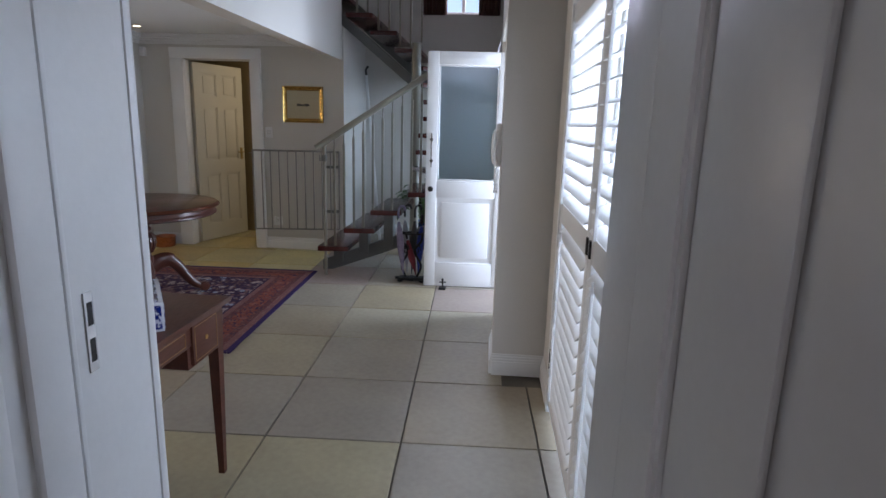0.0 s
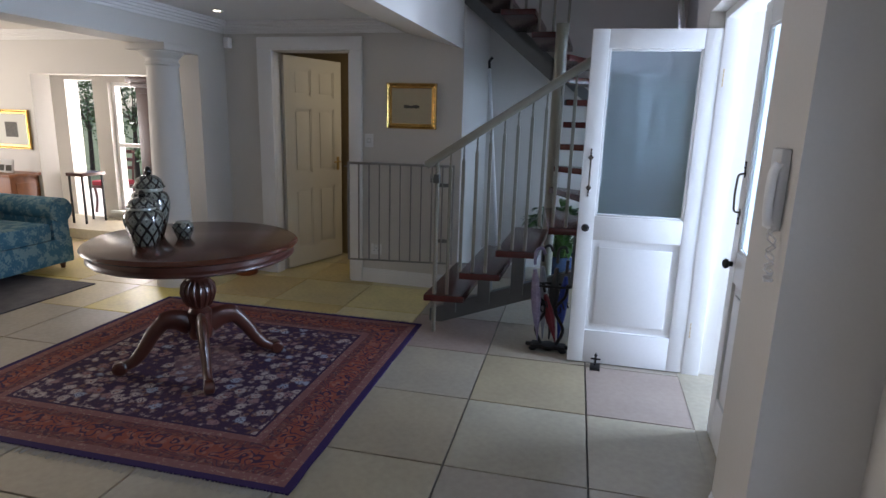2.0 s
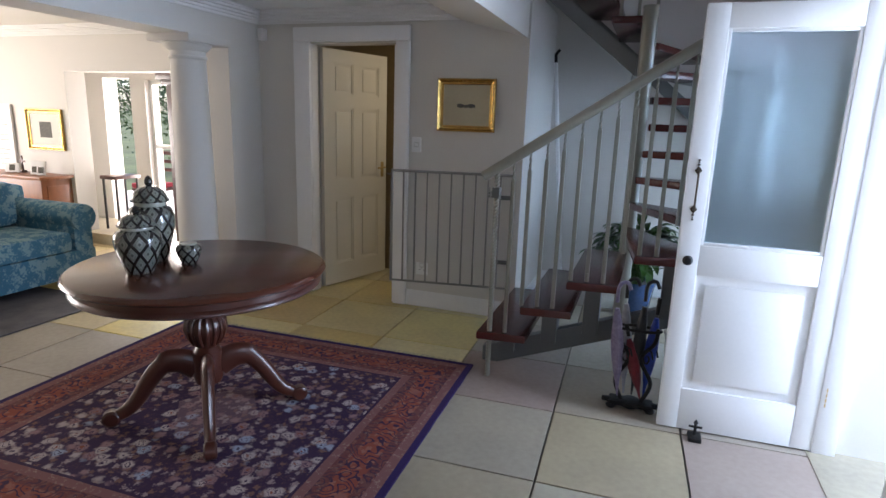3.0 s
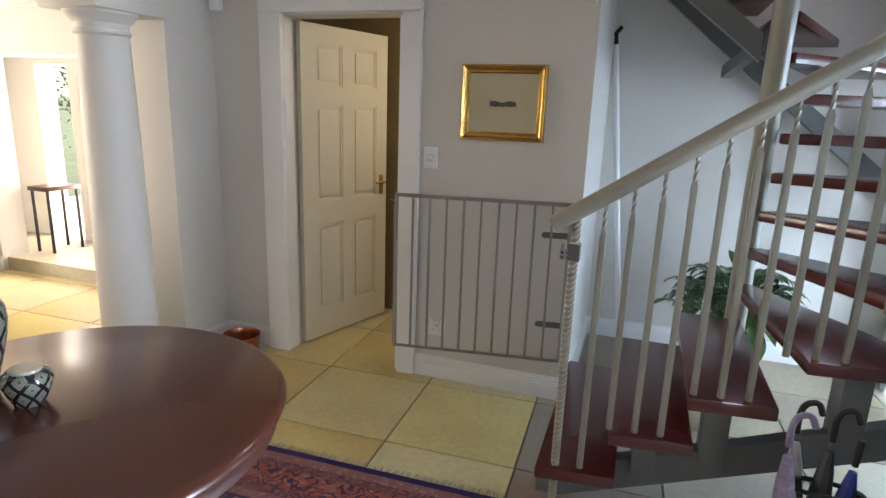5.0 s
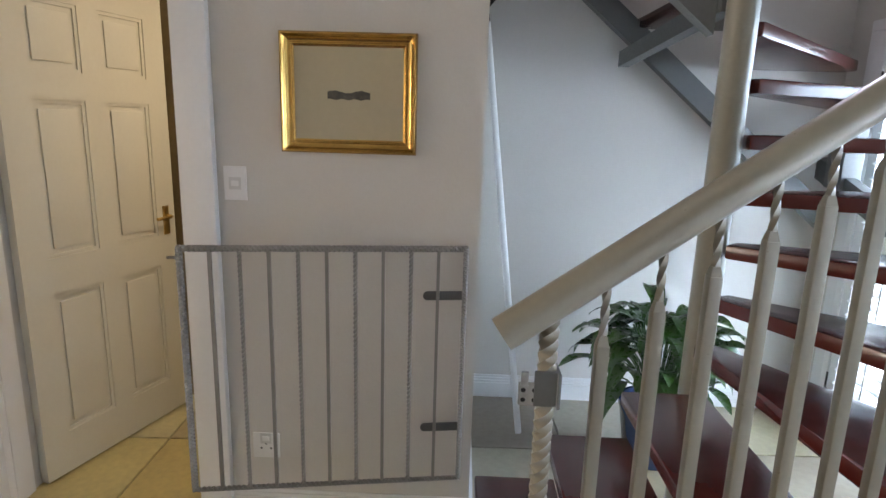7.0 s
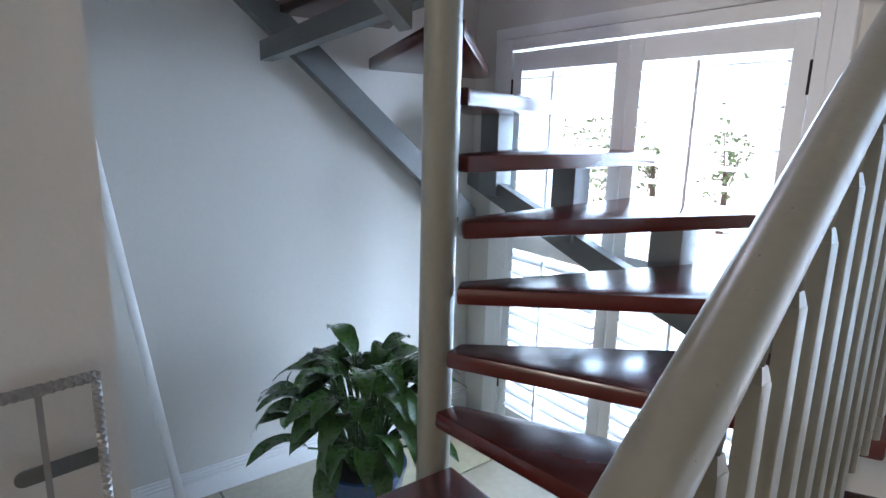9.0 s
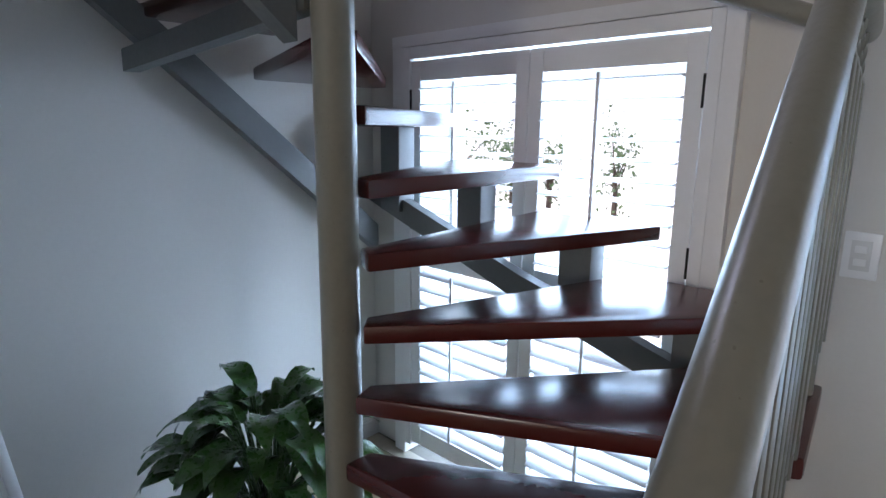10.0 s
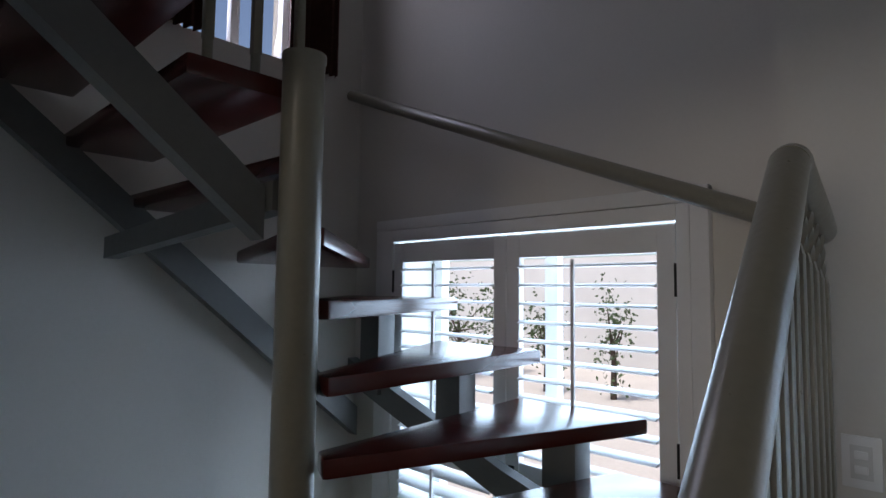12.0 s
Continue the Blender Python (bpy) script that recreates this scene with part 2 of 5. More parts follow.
# living room, with a raised bay at its north side
wall("wall_living_north", [(-9.2, -6.02, 6.98, 7.22, 0, 2.40), (-6.02, -3.52, 6.98, 7.22, 1.865, 2.40)])
wall("wall_living_west", [(-9.2, -9.0, 0.9, 3.2, 0, 2.4), (-9.2, -9.0, 5.8, 6.98, 0, 2.4), (-9.2, -9.0, 3.2, 5.8, 2.1, 2.4), (-9.2, -9.0, 3.2, 5.8, 0, 0.5)])
wall("wall_living_south", [(-9.2, -1.3, 0.9, 1.12, 0, 2.4)])
wall("wall_bay", [(-9.2, -6.44, 7.80, 8.0, 0, 2.4), (-6.01, -5.78, 7.80, 8.0, 0, 2.4), (-6.44, -6.01, 7.80, 8.0, 1.85, 2.4), (-5.78, -5.0, 7.80, 8.0, 1.83, 2.4), (-5.78, -5.0, 7.80, 8.0, 0, 0.22), (-5.0, -3.2, 7.80, 8.0, 0, 2.4), (-9.2, -9.0, 7.22, 7.8, 0, 2.4)])
solid("floor_step", B(-9.0, -3.52, 7.02, 7.8, -0.012, 0.12), TILE, "sandstone step up to the bay", "step", kind="structure", smooth=False)


def ceiling(name, x0, x1, y0, y1, z, label):
    return solid(name, B(x0, x1, y0, y1, z, z + 0.12), CEIL, label, "ceiling", kind="structure", smooth=False)


ceiling("ceiling_hall", -3.20, -1.46, 1.12, 6.53, 2.30, "white painted flat ceiling with a moulded cornice")
ceiling("ceiling_living", -9.2, -3.52, 0.9, 7.10, 2.32, "white painted living room ceiling")
ceiling("ceiling_garden_room", -9.2, -3.3, 7.10, 8.0, 2.32, "white painted garden room ceiling")
ceiling("ceiling_entrance", -3.0, 1.36, 0.82, 7.90, TOP, "white ceiling high over the stairwell")
ceiling("ceiling_washroom", -3.2, -1.0, 6.69, 7.60, 2.26, "white washroom ceiling")
ceiling("ceiling_study", -2.8, 2.4, -3.86, 0.82, 2.5, "white study ceiling")

# floor bed under the tiles
solid("floor", B(-9.2, 1.30, 0.0, 8.0, -0.12, -0.012), GROUT, "grey grouted screed bed under the stone tiles", "floor", kind="structure", smooth=False)
solid("floor_study", B(-2.8, 2.4, -3.86, 0.0, -0.12, -0.004), DESKWOOD, "brown study floor", "floor", kind="structure", smooth=False)
floor_ob = bpy.data.objects["floor"]

# ---- round column ----
col = thing("column", "white plastered round column with a square capital", "column", (-3.36, 5.90, 0))
bm = lathe(bmesh.new(), [(0.175, 0), (0.175, 0.06), (0.16, 0.09), (0.158, 0.14), (0.15, 0.16)], (-3.36, 5.90, 0), 40)
part("base", bm, WALL, col)
bm = lathe(bmesh.new(), [(0.148, 0.16), (0.146, 0.7), (0.134, 1.4), (0.124, 1.86)], (-3.36, 5.90, 0), 40)
part("shaft", bm, WALL, col)
bm = lathe(bmesh.new(), [(0.124, 1.86), (0.135, 1.87), (0.135, 1.885), (0.125, 1.89), (0.125, 1.92), (0.15, 1.94), (0.17, 1.965), (0.17, 1.975)], (-3.36, 5.90, 0), 40)
box(bm, -3.55, -3.17, 5.71, 6.15, 1.975, 2.03, bevel=0.008)
part("capital", bm, WALL, col)

# ---- skirtings and cornices ----
def skirting(name, x0, x1, y0, y1, nx, ny):
    """A moulded skirting along a wall, facing nx, ny."""
    bm = bmesh.new()
    for d, z0, z1 in ((0.018, 0, 0.085), (0.013, 0.085, 0.10), (0.009, 0.10, 0.115), (0.005, 0.115, 0.13)):
        ax, bx = sorted((x0, x1 + nx * d)) if nx else (x0, x1)
        ay, by = sorted((y0, y1 + ny * d)) if ny else (y0, y1)
        box(bm, ax, bx, ay, by, z0, z1, bevel=0.002)
    return solid(name, bm, WHITE, "white moulded skirting board", "skirting", kind="structure")


skirting("baseboard", -1.84, -0.94, 6.53, 6.53, 0, -1)
skirting("baseboard", -3.20, -2.82, 6.53, 6.53, 0, -1)
skirting("baseboard", -3.20, -3.20, 6.15, 6.53, 1, 0)
skirting("baseboard", -3.52, -3.20, 6.15, 6.15, 0, -1)
skirting("baseboard", -0.94, 0.88, 7.65, 7.65, 0, -1)
skirting("baseboard", -0.94, -0.94, 6.53, 7.65, 1, 0)
skirting("baseboard", 0.72, 0.72, 3.44, 3.84, -1, 0)
skirting("baseboard", 0.72, 1.02, 3.44, 3.44, 0, -1)
skirting("baseboard", 1.02, 1.02, 3.01, 3.44, -1, 0)
skirting("baseboard", 0.72, 0.72, 5.30, 5.75, -1, 0)
skirting("baseboard", -9.0, -6.02, 6.98, 6.98, 0, -1)


def cornice(name, x0, x1, y0, y1, nx, ny, z):
    bm = bmesh.new()
    for d, a, b in ((0.09, -0.02, 0), (0.075, -0.04, -0.02), (0.05, -0.06, -0.04), (0.03, -0.08, -0.06), (0.015, -0.10, -0.08)):
        ax, bx = sorted((x0, x1 + nx * d)) if nx else (x0, x1)
        ay, by = sorted((y0, y1 + ny * d)) if ny else (y0, y1)
        box(bm, ax, bx, ay, by, z + a, z + b, bevel=0.004)
    return solid(name, bm, CEIL, "white moulded plaster cornice", "cornice", kind="structure")


cornice("trim", -3.20, -1.46, 6.53, 6.53, 0, -1, 2.30)
cornice("trim", -3.20, -3.20, 1.12, 6.53, 1, 0, 2.30)
cornice("trim", -9.0, -3.52, 6.98, 6.98, 0, -1, 2.32)

# ---- washroom door frame and leaf ----
frame_ob = thing("door_frame", "white painted wooden door frame", "door frame", (-2.3, 6.53, 0), kind="structure")
part("jamb", B(-2.85, -2.705, 6.495, 6.53, 0, 2.06, bevel=0.006), WHITE, frame_ob)
part("jamb", B(-1.95, -1.84, 6.495, 6.53, 0, 2.06, bevel=0.006), WHITE, frame_ob)
part("head", B(-2.85, -1.84, 6.493, 6.53, 2.06, 2.17, bevel=0.006), WHITE, frame_ob)
part("lining", B(-2.715, -2.703, 6.53, 6.62, 0, 2.05, bevel=0.003), WHITE, frame_ob)
part("lining", B(-1.975, -1.95, 6.53, 6.70, 0, 2.04, bevel=0.003), WHITE, frame_ob)


def ring_frame(x0, x1, z0, z1, w, y0, y1):
    """A mitred rectangular moulding in one piece."""
    bm = bmesh.new()
    rows = [[bm.verts.new((x, y, z)) for x, z in ((x0 + i, z0 + i), (x1 - i, z0 + i), (x1 - i, z1 - i), (x0 + i, z1 - i))] for i, y in ((0, y0), (0, y1), (w, y1), (w, y0))]
    for a, c in zip(rows, rows[1:] + rows[:1]):
        for i in range(4):
            bm.faces.new((a[i], a[(i + 1) % 4], c[(i + 1) % 4], c[i]))
    return bm


def panel_door(name, label, w, h, t, panels, paint, at, turn, handle=None):
    """A door leaf hung at x = 0, with raised panels given as (x0, x1, z0, z1)."""
    d = thing(name, label, "door", (0, 0, 0), kind="")
    bm = bmesh.new()
    xs = sorted({0, w} | {p for q in panels for p in q[:2]})
    zs = sorted({0, h} | {p for q in panels for p in q[2:]})
    for i in range(len(xs) - 1):
        for j in range(len(zs) - 1):
            cx, cz = (xs[i] + xs[i + 1]) / 2, (zs[j] + zs[j + 1]) / 2
            if not any(p[0] < cx < p[1] and p[2] < cz < p[3] for p in panels):
                box(bm, xs[i], xs[i + 1], -t / 2, t / 2, zs[j], zs[j + 1])
    bmesh.ops.remove_doubles(bm, verts=bm.verts, dist=1e-5)
    part("leaf", bm, paint, d, smooth=False)
    for x0, x1, z0, z1 in panels:
        bm = bmesh.new()
        box(bm, x0, x1, -t / 2 + 0.012, t / 2 - 0.012, z0, z1)
        for s in (-1, 1):
            y = s * (t / 2 - 0.012)
            box(bm, x0 + 0.035, x1 - 0.035, min(y, y + s * 0.008), max(y, y + s * 0.008), z0 + 0.035, z1 - 0.035, bevel=0.0038)
            part("moulding", ring_frame(x0, x1, z0, z1, 0.014, min(y, y + s * 0.007), max(y, y + s * 0.007)), paint, d)
        part("panel", bm, paint, d)
    d.matrix_basis = pose(*at, 0, 0, turn)
    return d


six = [(x, x + 0.235, z0, z1) for x in (0.11, 0.435) for z0, z1 in ((0.18, 0.78), (0.93, 1.55), (1.66, 1.92))]
wc = panel_door("door_washroom", "cream six-panel washroom door standing ajar", 0.78, 2.025, 0.04, six, CREAM, (-2.69, 6.655, 0.012), 73)

# ---- staircase ----
RISE, FIRST, THICK = 0.1748, 0.238, 0.048
PX, PY = -0.158, 6.522
stair = thing("staircase", "winding steel staircase with red-brown timber treads and grey painted railing", "staircase", (PX, PY, 0))
part("pole", lathe(bmesh.new(), [(0.049, 0), (0.049, 2.235), (0.052, 2.24), (0.052, 2.255), (0.0, 2.258)], (PX, PY, 0), 36), STEEL, stair, "round grey-green painted steel pole")


def clip(poly, keep):
    """The part of a polygon where keep(p) is positive."""
    out = []
    for i, p in enumerate(poly):
        q = poly[(i + 1) % len(poly)]
        a, b = keep(p), keep(q)
        if a >= 0:
            out.append(p)
        if (a >= 0) != (b >= 0):
            s = a / (a - b)
            out.append((p[0] + s * (q[0] - p[0]), p[1] + s * (q[1] - p[1])))
    return out


def tread(k, outline):
    z = FIRST + RISE * (k - 1)
    return part("tread", prism(bmesh.new(), outline, z, z + THICK, bevel=0.010), TREAD, stair)


for k in (1, 2, 3):
    x = -0.925 + 0.245 * (k - 1)
    tread(k, [(x, 5.425 + 0.125 * (x + 0.925)), (x + 0.285, 5.425 + 0.125 * (x + 1.21)), (x + 0.285, 6.445), (x, 6.445)])
for k in range(4, 12):
    a = radians(3.2 + 21.6 * (k - 8))
    b = a + radians(21.6 + 2.5)
    ua, ub = Vector((math.cos(a), math.sin(a))), Vector((math.cos(b), math.sin(b)))
    o = Vector((PX, PY))
    side = Vector((ua.y, -ua.x)) * 0.05
    poly = [tuple(o + ua * 0.055 + side), tuple(o + ua * 2.2 + side), tuple(o + ub * 2.2), tuple(o + ub * 0.07)]
    for keep in (lambda p: 0.822 - p[0], lambda p: p[1] - 5.50 - 0.125 * (p[0] + 0.4), lambda p: 7.57 - p[1], lambda p: p[0] + 0.30):
        poly = clip(poly, keep)
    tread(k, poly)
for k in range(12, 17):
    x = -0.14 - 0.26 * (k - 12)
    tread(k, [(x + 0.02, 6.58), (x + 0.02, 7.57), (x - 0.265, 7.57), (x - 0.265, 6.58)])


def beam(points, w, h, name="stringer", mat=None):
    """A flat steel beam set on edge along points."""
    bm = bmesh.new()
    for p, q in zip(points, points[1:]):
        p, q = Vector(p), Vector(q)
        d = (q - p).normalized()
        s = d.cross(Vector((0, 0, 1))).normalized() * w / 2
        u = Vector((0, 0, h / 2))
        t = bmesh.new()
        v = [t.verts.new(r + i * s + j * u) for r in (p, q) for i in (-1, 1) for j in (-1, 1)]
        for f in ((0, 1, 3, 2), (4, 6, 7, 5), (0, 4, 5, 1), (2, 3, 7, 6), (0, 2, 6, 4), (1, 5, 7, 3)):
            t.faces.new([v[i] for i in f])
        join(bm, t)
    return part(name, bm, mat or BRACKET, stair)


beam([(-0.95, 5.72, 0.03), (0.66, 5.80, 0.62)], 0.06, 0.13)
beam([(0.72, 5.80, 0.83), (0.72, 6.60, 1.06), (0.72, 7.46, 1.36)], 0.05, 0.10)
beam([(0.80, 7.55, 1.11), (-0.94, 7.55, 2.58)], 0.06, 0.13)
beam([(-0.22, 6.60, 1.88), (-1.15, 6.60, 2.64)], 0.06, 0.12)
beam([(PX - 0.03, PY + 0.03, 1.922), (-0.26, 7.50, 1.838)], 0.05, 0.07, "cross_beam")


def stay(x, y, k, z0):
    z = FIRST + RISE * (k - 1)
    return part("stay", B(x - 0.045, x + 0.045, y - 0.06, y + 0.06, z0, z, bevel=0.004), BRACKET, stair)


for k, x in ((1, -0.79), (2, -0.54), (3, -0.30), (4, 0.12)):
    stay(x, 5.72 + 0.05 * (x + 0.95), k, 0.03 + (x + 0.95) * 0.366)
for k, y in ((6, 5.96), (7, 6.365), (8, 6.835), (9, 7.29)):
    stay(0.72, y, k, 0.83 + (y - 5.80) * 0.30)

# railing of the lower flight
HS = Vector((-0.933, 5.461, 1.192))
HE = Vector((0.14, 5.598, 1.913))
part("handrail", tube(bmesh.new(), [HS, HE], 0.0295, 24), STEEL, stair, "thick grey-green painted tubular handrail")
part("handrail", tube(bmesh.new(), [(0.652, 5.70, 1.872), (0.80, 7.62, 2.66)], 0.026, 16), STEEL, stair)
part("handrail_bend", tube(bmesh.new(), smooth_line([HE, (0.185, 5.603, 1.925), (0.25, 5.61, 1.915), (0.56, 5.64, 1.862), (0.635, 5.655, 1.852), (0.652, 5.70, 1.872)], 10), 0.0297, 20), STEEL, stair)


def newel(x, y, z0, z1):
    """A twisted square bar."""
    bm = bmesh.new()
    tube(bm, [(x, y, z0 + (z1 - z0) * i / 170) for i in range(171)], 0.0118, square=True, twist=15.5)
    return part("newel", bm, STEEL, stair, "twisted square steel newel")


newel(-0.856, 5.47, 0.0, 1.25)


def baluster(x, y, z0, z1):
    """A square bar with a twisted neck at its top and a round foot."""
    bm = bmesh.new()
    tube(bm, [(x, y, z0), (x, y, z0 + 0.05)], 0.012, 10)
    box(bm, x - 0.011, x + 0.011, y - 0.011, y + 0.011, z0 + 0.05, z1 - 0.11, bevel=0.003)
    tube(bm, [(x, y, z1 - 0.112), (x, y, z1 - 0.10), (x, y, z1 - 0.094)], [0.010, 0.0075, 0.006], square=True)
    tube(bm, [(x, y, z1 - 0.10 + 0.10 * i / 20) for i in range(21)], 0.0052, square=True, twist=0.75)
    return part("baluster", bm, STEEL, stair)


for i in range(16):
    x = -0.767 + 0.0875 * i
    k = min(6, 1 + max(0, int((x + 0.925) / 0.245)))
    zt = HS.z + (HE.z - HS.z) * (x - HS.x) / (HE.x - HS.x) if x < HE.x else HE.z - 0.12 * (x - HE.x)
    baluster(x, 5.461 + 0.127 * (x + 0.94) if x < HE.x else 5.598 + 0.09 * (x - HE.x), FIRST + RISE * (k - 1) + THICK, zt - 0.02)
part("corner_post", tube(bmesh.new(), [(0.645, 5.665, 0.9), (0.645, 5.665, 1.855)], 0.018, 14), STEEL, stair)
# upper railing
part("handrail", tube(bmesh.new(), [(-0.09, 6.59, 3.05), (-1.24, 6.59, 3.82)], 0.026, 14), STEEL, stair)
for i in range(10):
    x = -0.12 - 0.115 * i
    k = 12 + int((-0.14 - x) / 0.26 + 0.08)
    baluster(x, 6.61, FIRST + RISE * (k - 1) + THICK, 3.05 + (-0.09 - x) * 0.67)

# ---- front door: one leaf open, one closed ----
GLASS = bpy.data.materials.new("frosted_glass")
GLASS.use_nodes = True
_b = GLASS.node_tree.nodes["Principled BSDF"]
_b.inputs["Base Color"].default_value = (0.54, 0.66, 0.70, 1)
_b.inputs["Transmission Weight"].default_value = 1.0
_b.inputs["Roughness"].default_value = 0.75
_b.inputs["IOR"].default_value = 1.3
CLEAR = bpy.data.materials.new("clear_glass")
CLEAR.use_nodes = True
_b = CLEAR.node_tree.nodes["Principled BSDF"]
_b.inputs["Transmission Weight"].default_value = 1.0
_b.inputs["Roughness"].default_value = 0.02
_b.inputs["IOR"].default_value = 1.02


BRONZE = material("dark_bronze", (0.07, 0.05, 0.03), 0.4, metal=0.4, bump=0.2, vary=0.3, big=20, fine=80)


def front_leaf(name, label):
    """A half-glazed door leaf, hung at x = 0 and 0.71 wide along -x, its room face towards -y."""
    d = thing(name, label, "door", (0, 0, 0))
    w, h, t = 0.71, 2.03, 0.042
    part("stile", B(0, 0.105, 0, t, 0.008, h, bevel=0.003), WHITE, d)
    part("stile", B(w - 0.095, w, 0, t, 0.008, h, bevel=0.003), WHITE, d)
    part("rail", B(0.105, w - 0.095, 0.001, t - 0.001, 0.008, 0.225, bevel=0.003), WHITE, d)
    part("rail", B(0.105, w - 0.095, 0.001, t - 0.001, 0.81, 0.955, bevel=0.003), WHITE, d)
    part("rail", B(0.105, w - 0.095, 0.001, t - 0.001, 1.925, h, bevel=0.003), WHITE, d)
    bm = B(0.105, w - 0.095, 0.014, t - 0.014, 0.225, 0.81)
    for s0, s1 in ((0.004, 0.014), (t - 0.014, t - 0.004)):
        box(bm, 0.150, w - 0.140, s0, s1, 0.270, 0.765, bevel=0.0045)
    part("panel", bm, WHITE, d, "raised lower door panel")
    for x0, x1, z0, z1 in ((0.105, 0.120, 0.955, 1.925), (w - 0.110, w - 0.095, 0.955, 1.925), (0.120, w - 0.110, 0.955, 0.970), (0.120, w - 0.110, 1.910, 1.925)):
        part("glazing_bead", B(x0, x1, 0.006, t - 0.006, z0, z1, bevel=0.003), WHITE, d)
    g = part("pane", B(0.118, w - 0.108, 0.018, 0.024, 0.968, 1.912), GLASS, d, "frosted glass pane")
    g.visible_shadow = False
    hx = w - 0.045
    bm = tube(bmesh.new(), smooth_line([(hx, -0.004, 1.125), (hx, -0.026, 1.135), (hx, -0.030, 1.17), (hx, -0.032, 1.215), (hx, -0.030, 1.26), (hx, -0.026, 1.295), (hx, -0.004, 1.305)]), 0.0048, 10)
    handle = part("pull_handle", bm, BRONZE, d, "slender bronze pull handle")
    for zc, up in ((1.125, -1), (1.305, 1)):
        bm = prism(bmesh.new(), [(hx - 0.017, zc), (hx, zc - 0.021), (hx + 0.017, zc), (hx, zc + 0.021)], -0.001, 0.004, 0.001, Matrix(((1, 0, 0, 0), (0, 0, -1, 0), (0, 1, 0, 0), (0, 0, 0, 1))))
        for k, r in ((0.026, 0.007), (0.038, 0.0045), (0.048, 0.006)):
            lathe(bm, [(0, -r), (r * 0.7, -r * 0.7), (r, 0), (r * 0.7, r * 0.7), (0, r)], (hx, -0.002, zc + up * k), 10)
        part("back_plate", bm, BRONZE, handle)
    part("knob", lathe(bmesh.new(), [(0.012, 0), (0.012, 0.015), (0.022, 0.022), (0.024, 0.032), (0.015, 0.042), (0, 0.044)], (0, 0, 0), 18, Matrix.Translation((hx, 0, 0.885)) @ Matrix.Rotation(radians(90), 4, "X")), IRON, d)
    for z in (0.24, 1.72):
        hinge = part("hinge", tube(bmesh.new(), [(-0.006, -0.001, z + 0.025 * i / 4) for i in range(17)], [0.0062 if i % 4 else 0.0052 for i in range(17)], 10), BRASS, d, "brass butt hinge")
        part("hinge_plate", B(0.0, 0.014, -0.002, 0.001, z, z + 0.10), BRASS, hinge)
        for k in (0.02, 0.05, 0.08):
            part("screw", lathe(bmesh.new(), [(0.0, 0), (0.0028, 0), (0.0028, 0.0012), (0, 0.0012)], (0, 0, 0), 8, Matrix.Translation((0.008, -0.002, z + k)) @ Matrix.Rotation(radians(90), 4, "X")), IRON, hinge)
    for c in d.children_recursive:
        c.data.transform(Matrix.Diagonal((-1, 1, 1, 1)))
        c.data.flip_normals()
    return d


leaf_a = front_leaf("door_front", "white half-glazed front door leaf standing open")
leaf_a.matrix_basis = pose(0.815, 5.268, 0, 0, 0, 2)
leaf_b = front_leaf("door_front_fixed", "white half-glazed front door leaf, closed")
leaf_b.matrix_basis = pose(0.835, 3.862, 0, 0, 0, -90)

ff = thing("door_frame", "white painted front door frame", "door frame", (0.85, 4.56, 0), kind="structure")
part("jamb", B(0.80, 0.90, 5.262, 5.30, 0, 2.08, bevel=0.004), WHITE, ff)
part("jamb", B(0.80, 0.90, 3.84, 3.858, 0, 2.08, bevel=0.004), WHITE, ff)
part("head", B(0.80, 0.90, 3.84, 5.30, 2.08, 2.12, bevel=0.004), WHITE, ff)
part("sill", B(0.78, 1.32, 3.84, 5.30, -0.012, 0.004, bevel=0.002), TILE, ff)


def slat_mesh(length, chord, thick):
    bm = bmesh.new()
    n = 10
    ring = [(0.5 * chord * math.cos(2 * math.pi * i / n), 0.5 * thick * math.sin(2 * math.pi * i / n)) for i in range(n)]
    a = [bm.verts.new((c, 0, s)) for c, s in ring]
    b = [bm.verts.new((c, length, s)) for c, s in ring]
    for i in range(n):
        bm.faces.new((a[i], a[(i + 1) % n], b[(i + 1) % n], b[i]))
    bm.faces.new(a[::-1])
    bm.faces.new(b)
    me = mesh_of(bm, "louvre")
    me.materials.append(SHUTTER)
    return me


SHUTTER = material("shutter_paint", (0.80, 0.80, 0.79), 0.38, vary=0.02, big=3, fine=60)


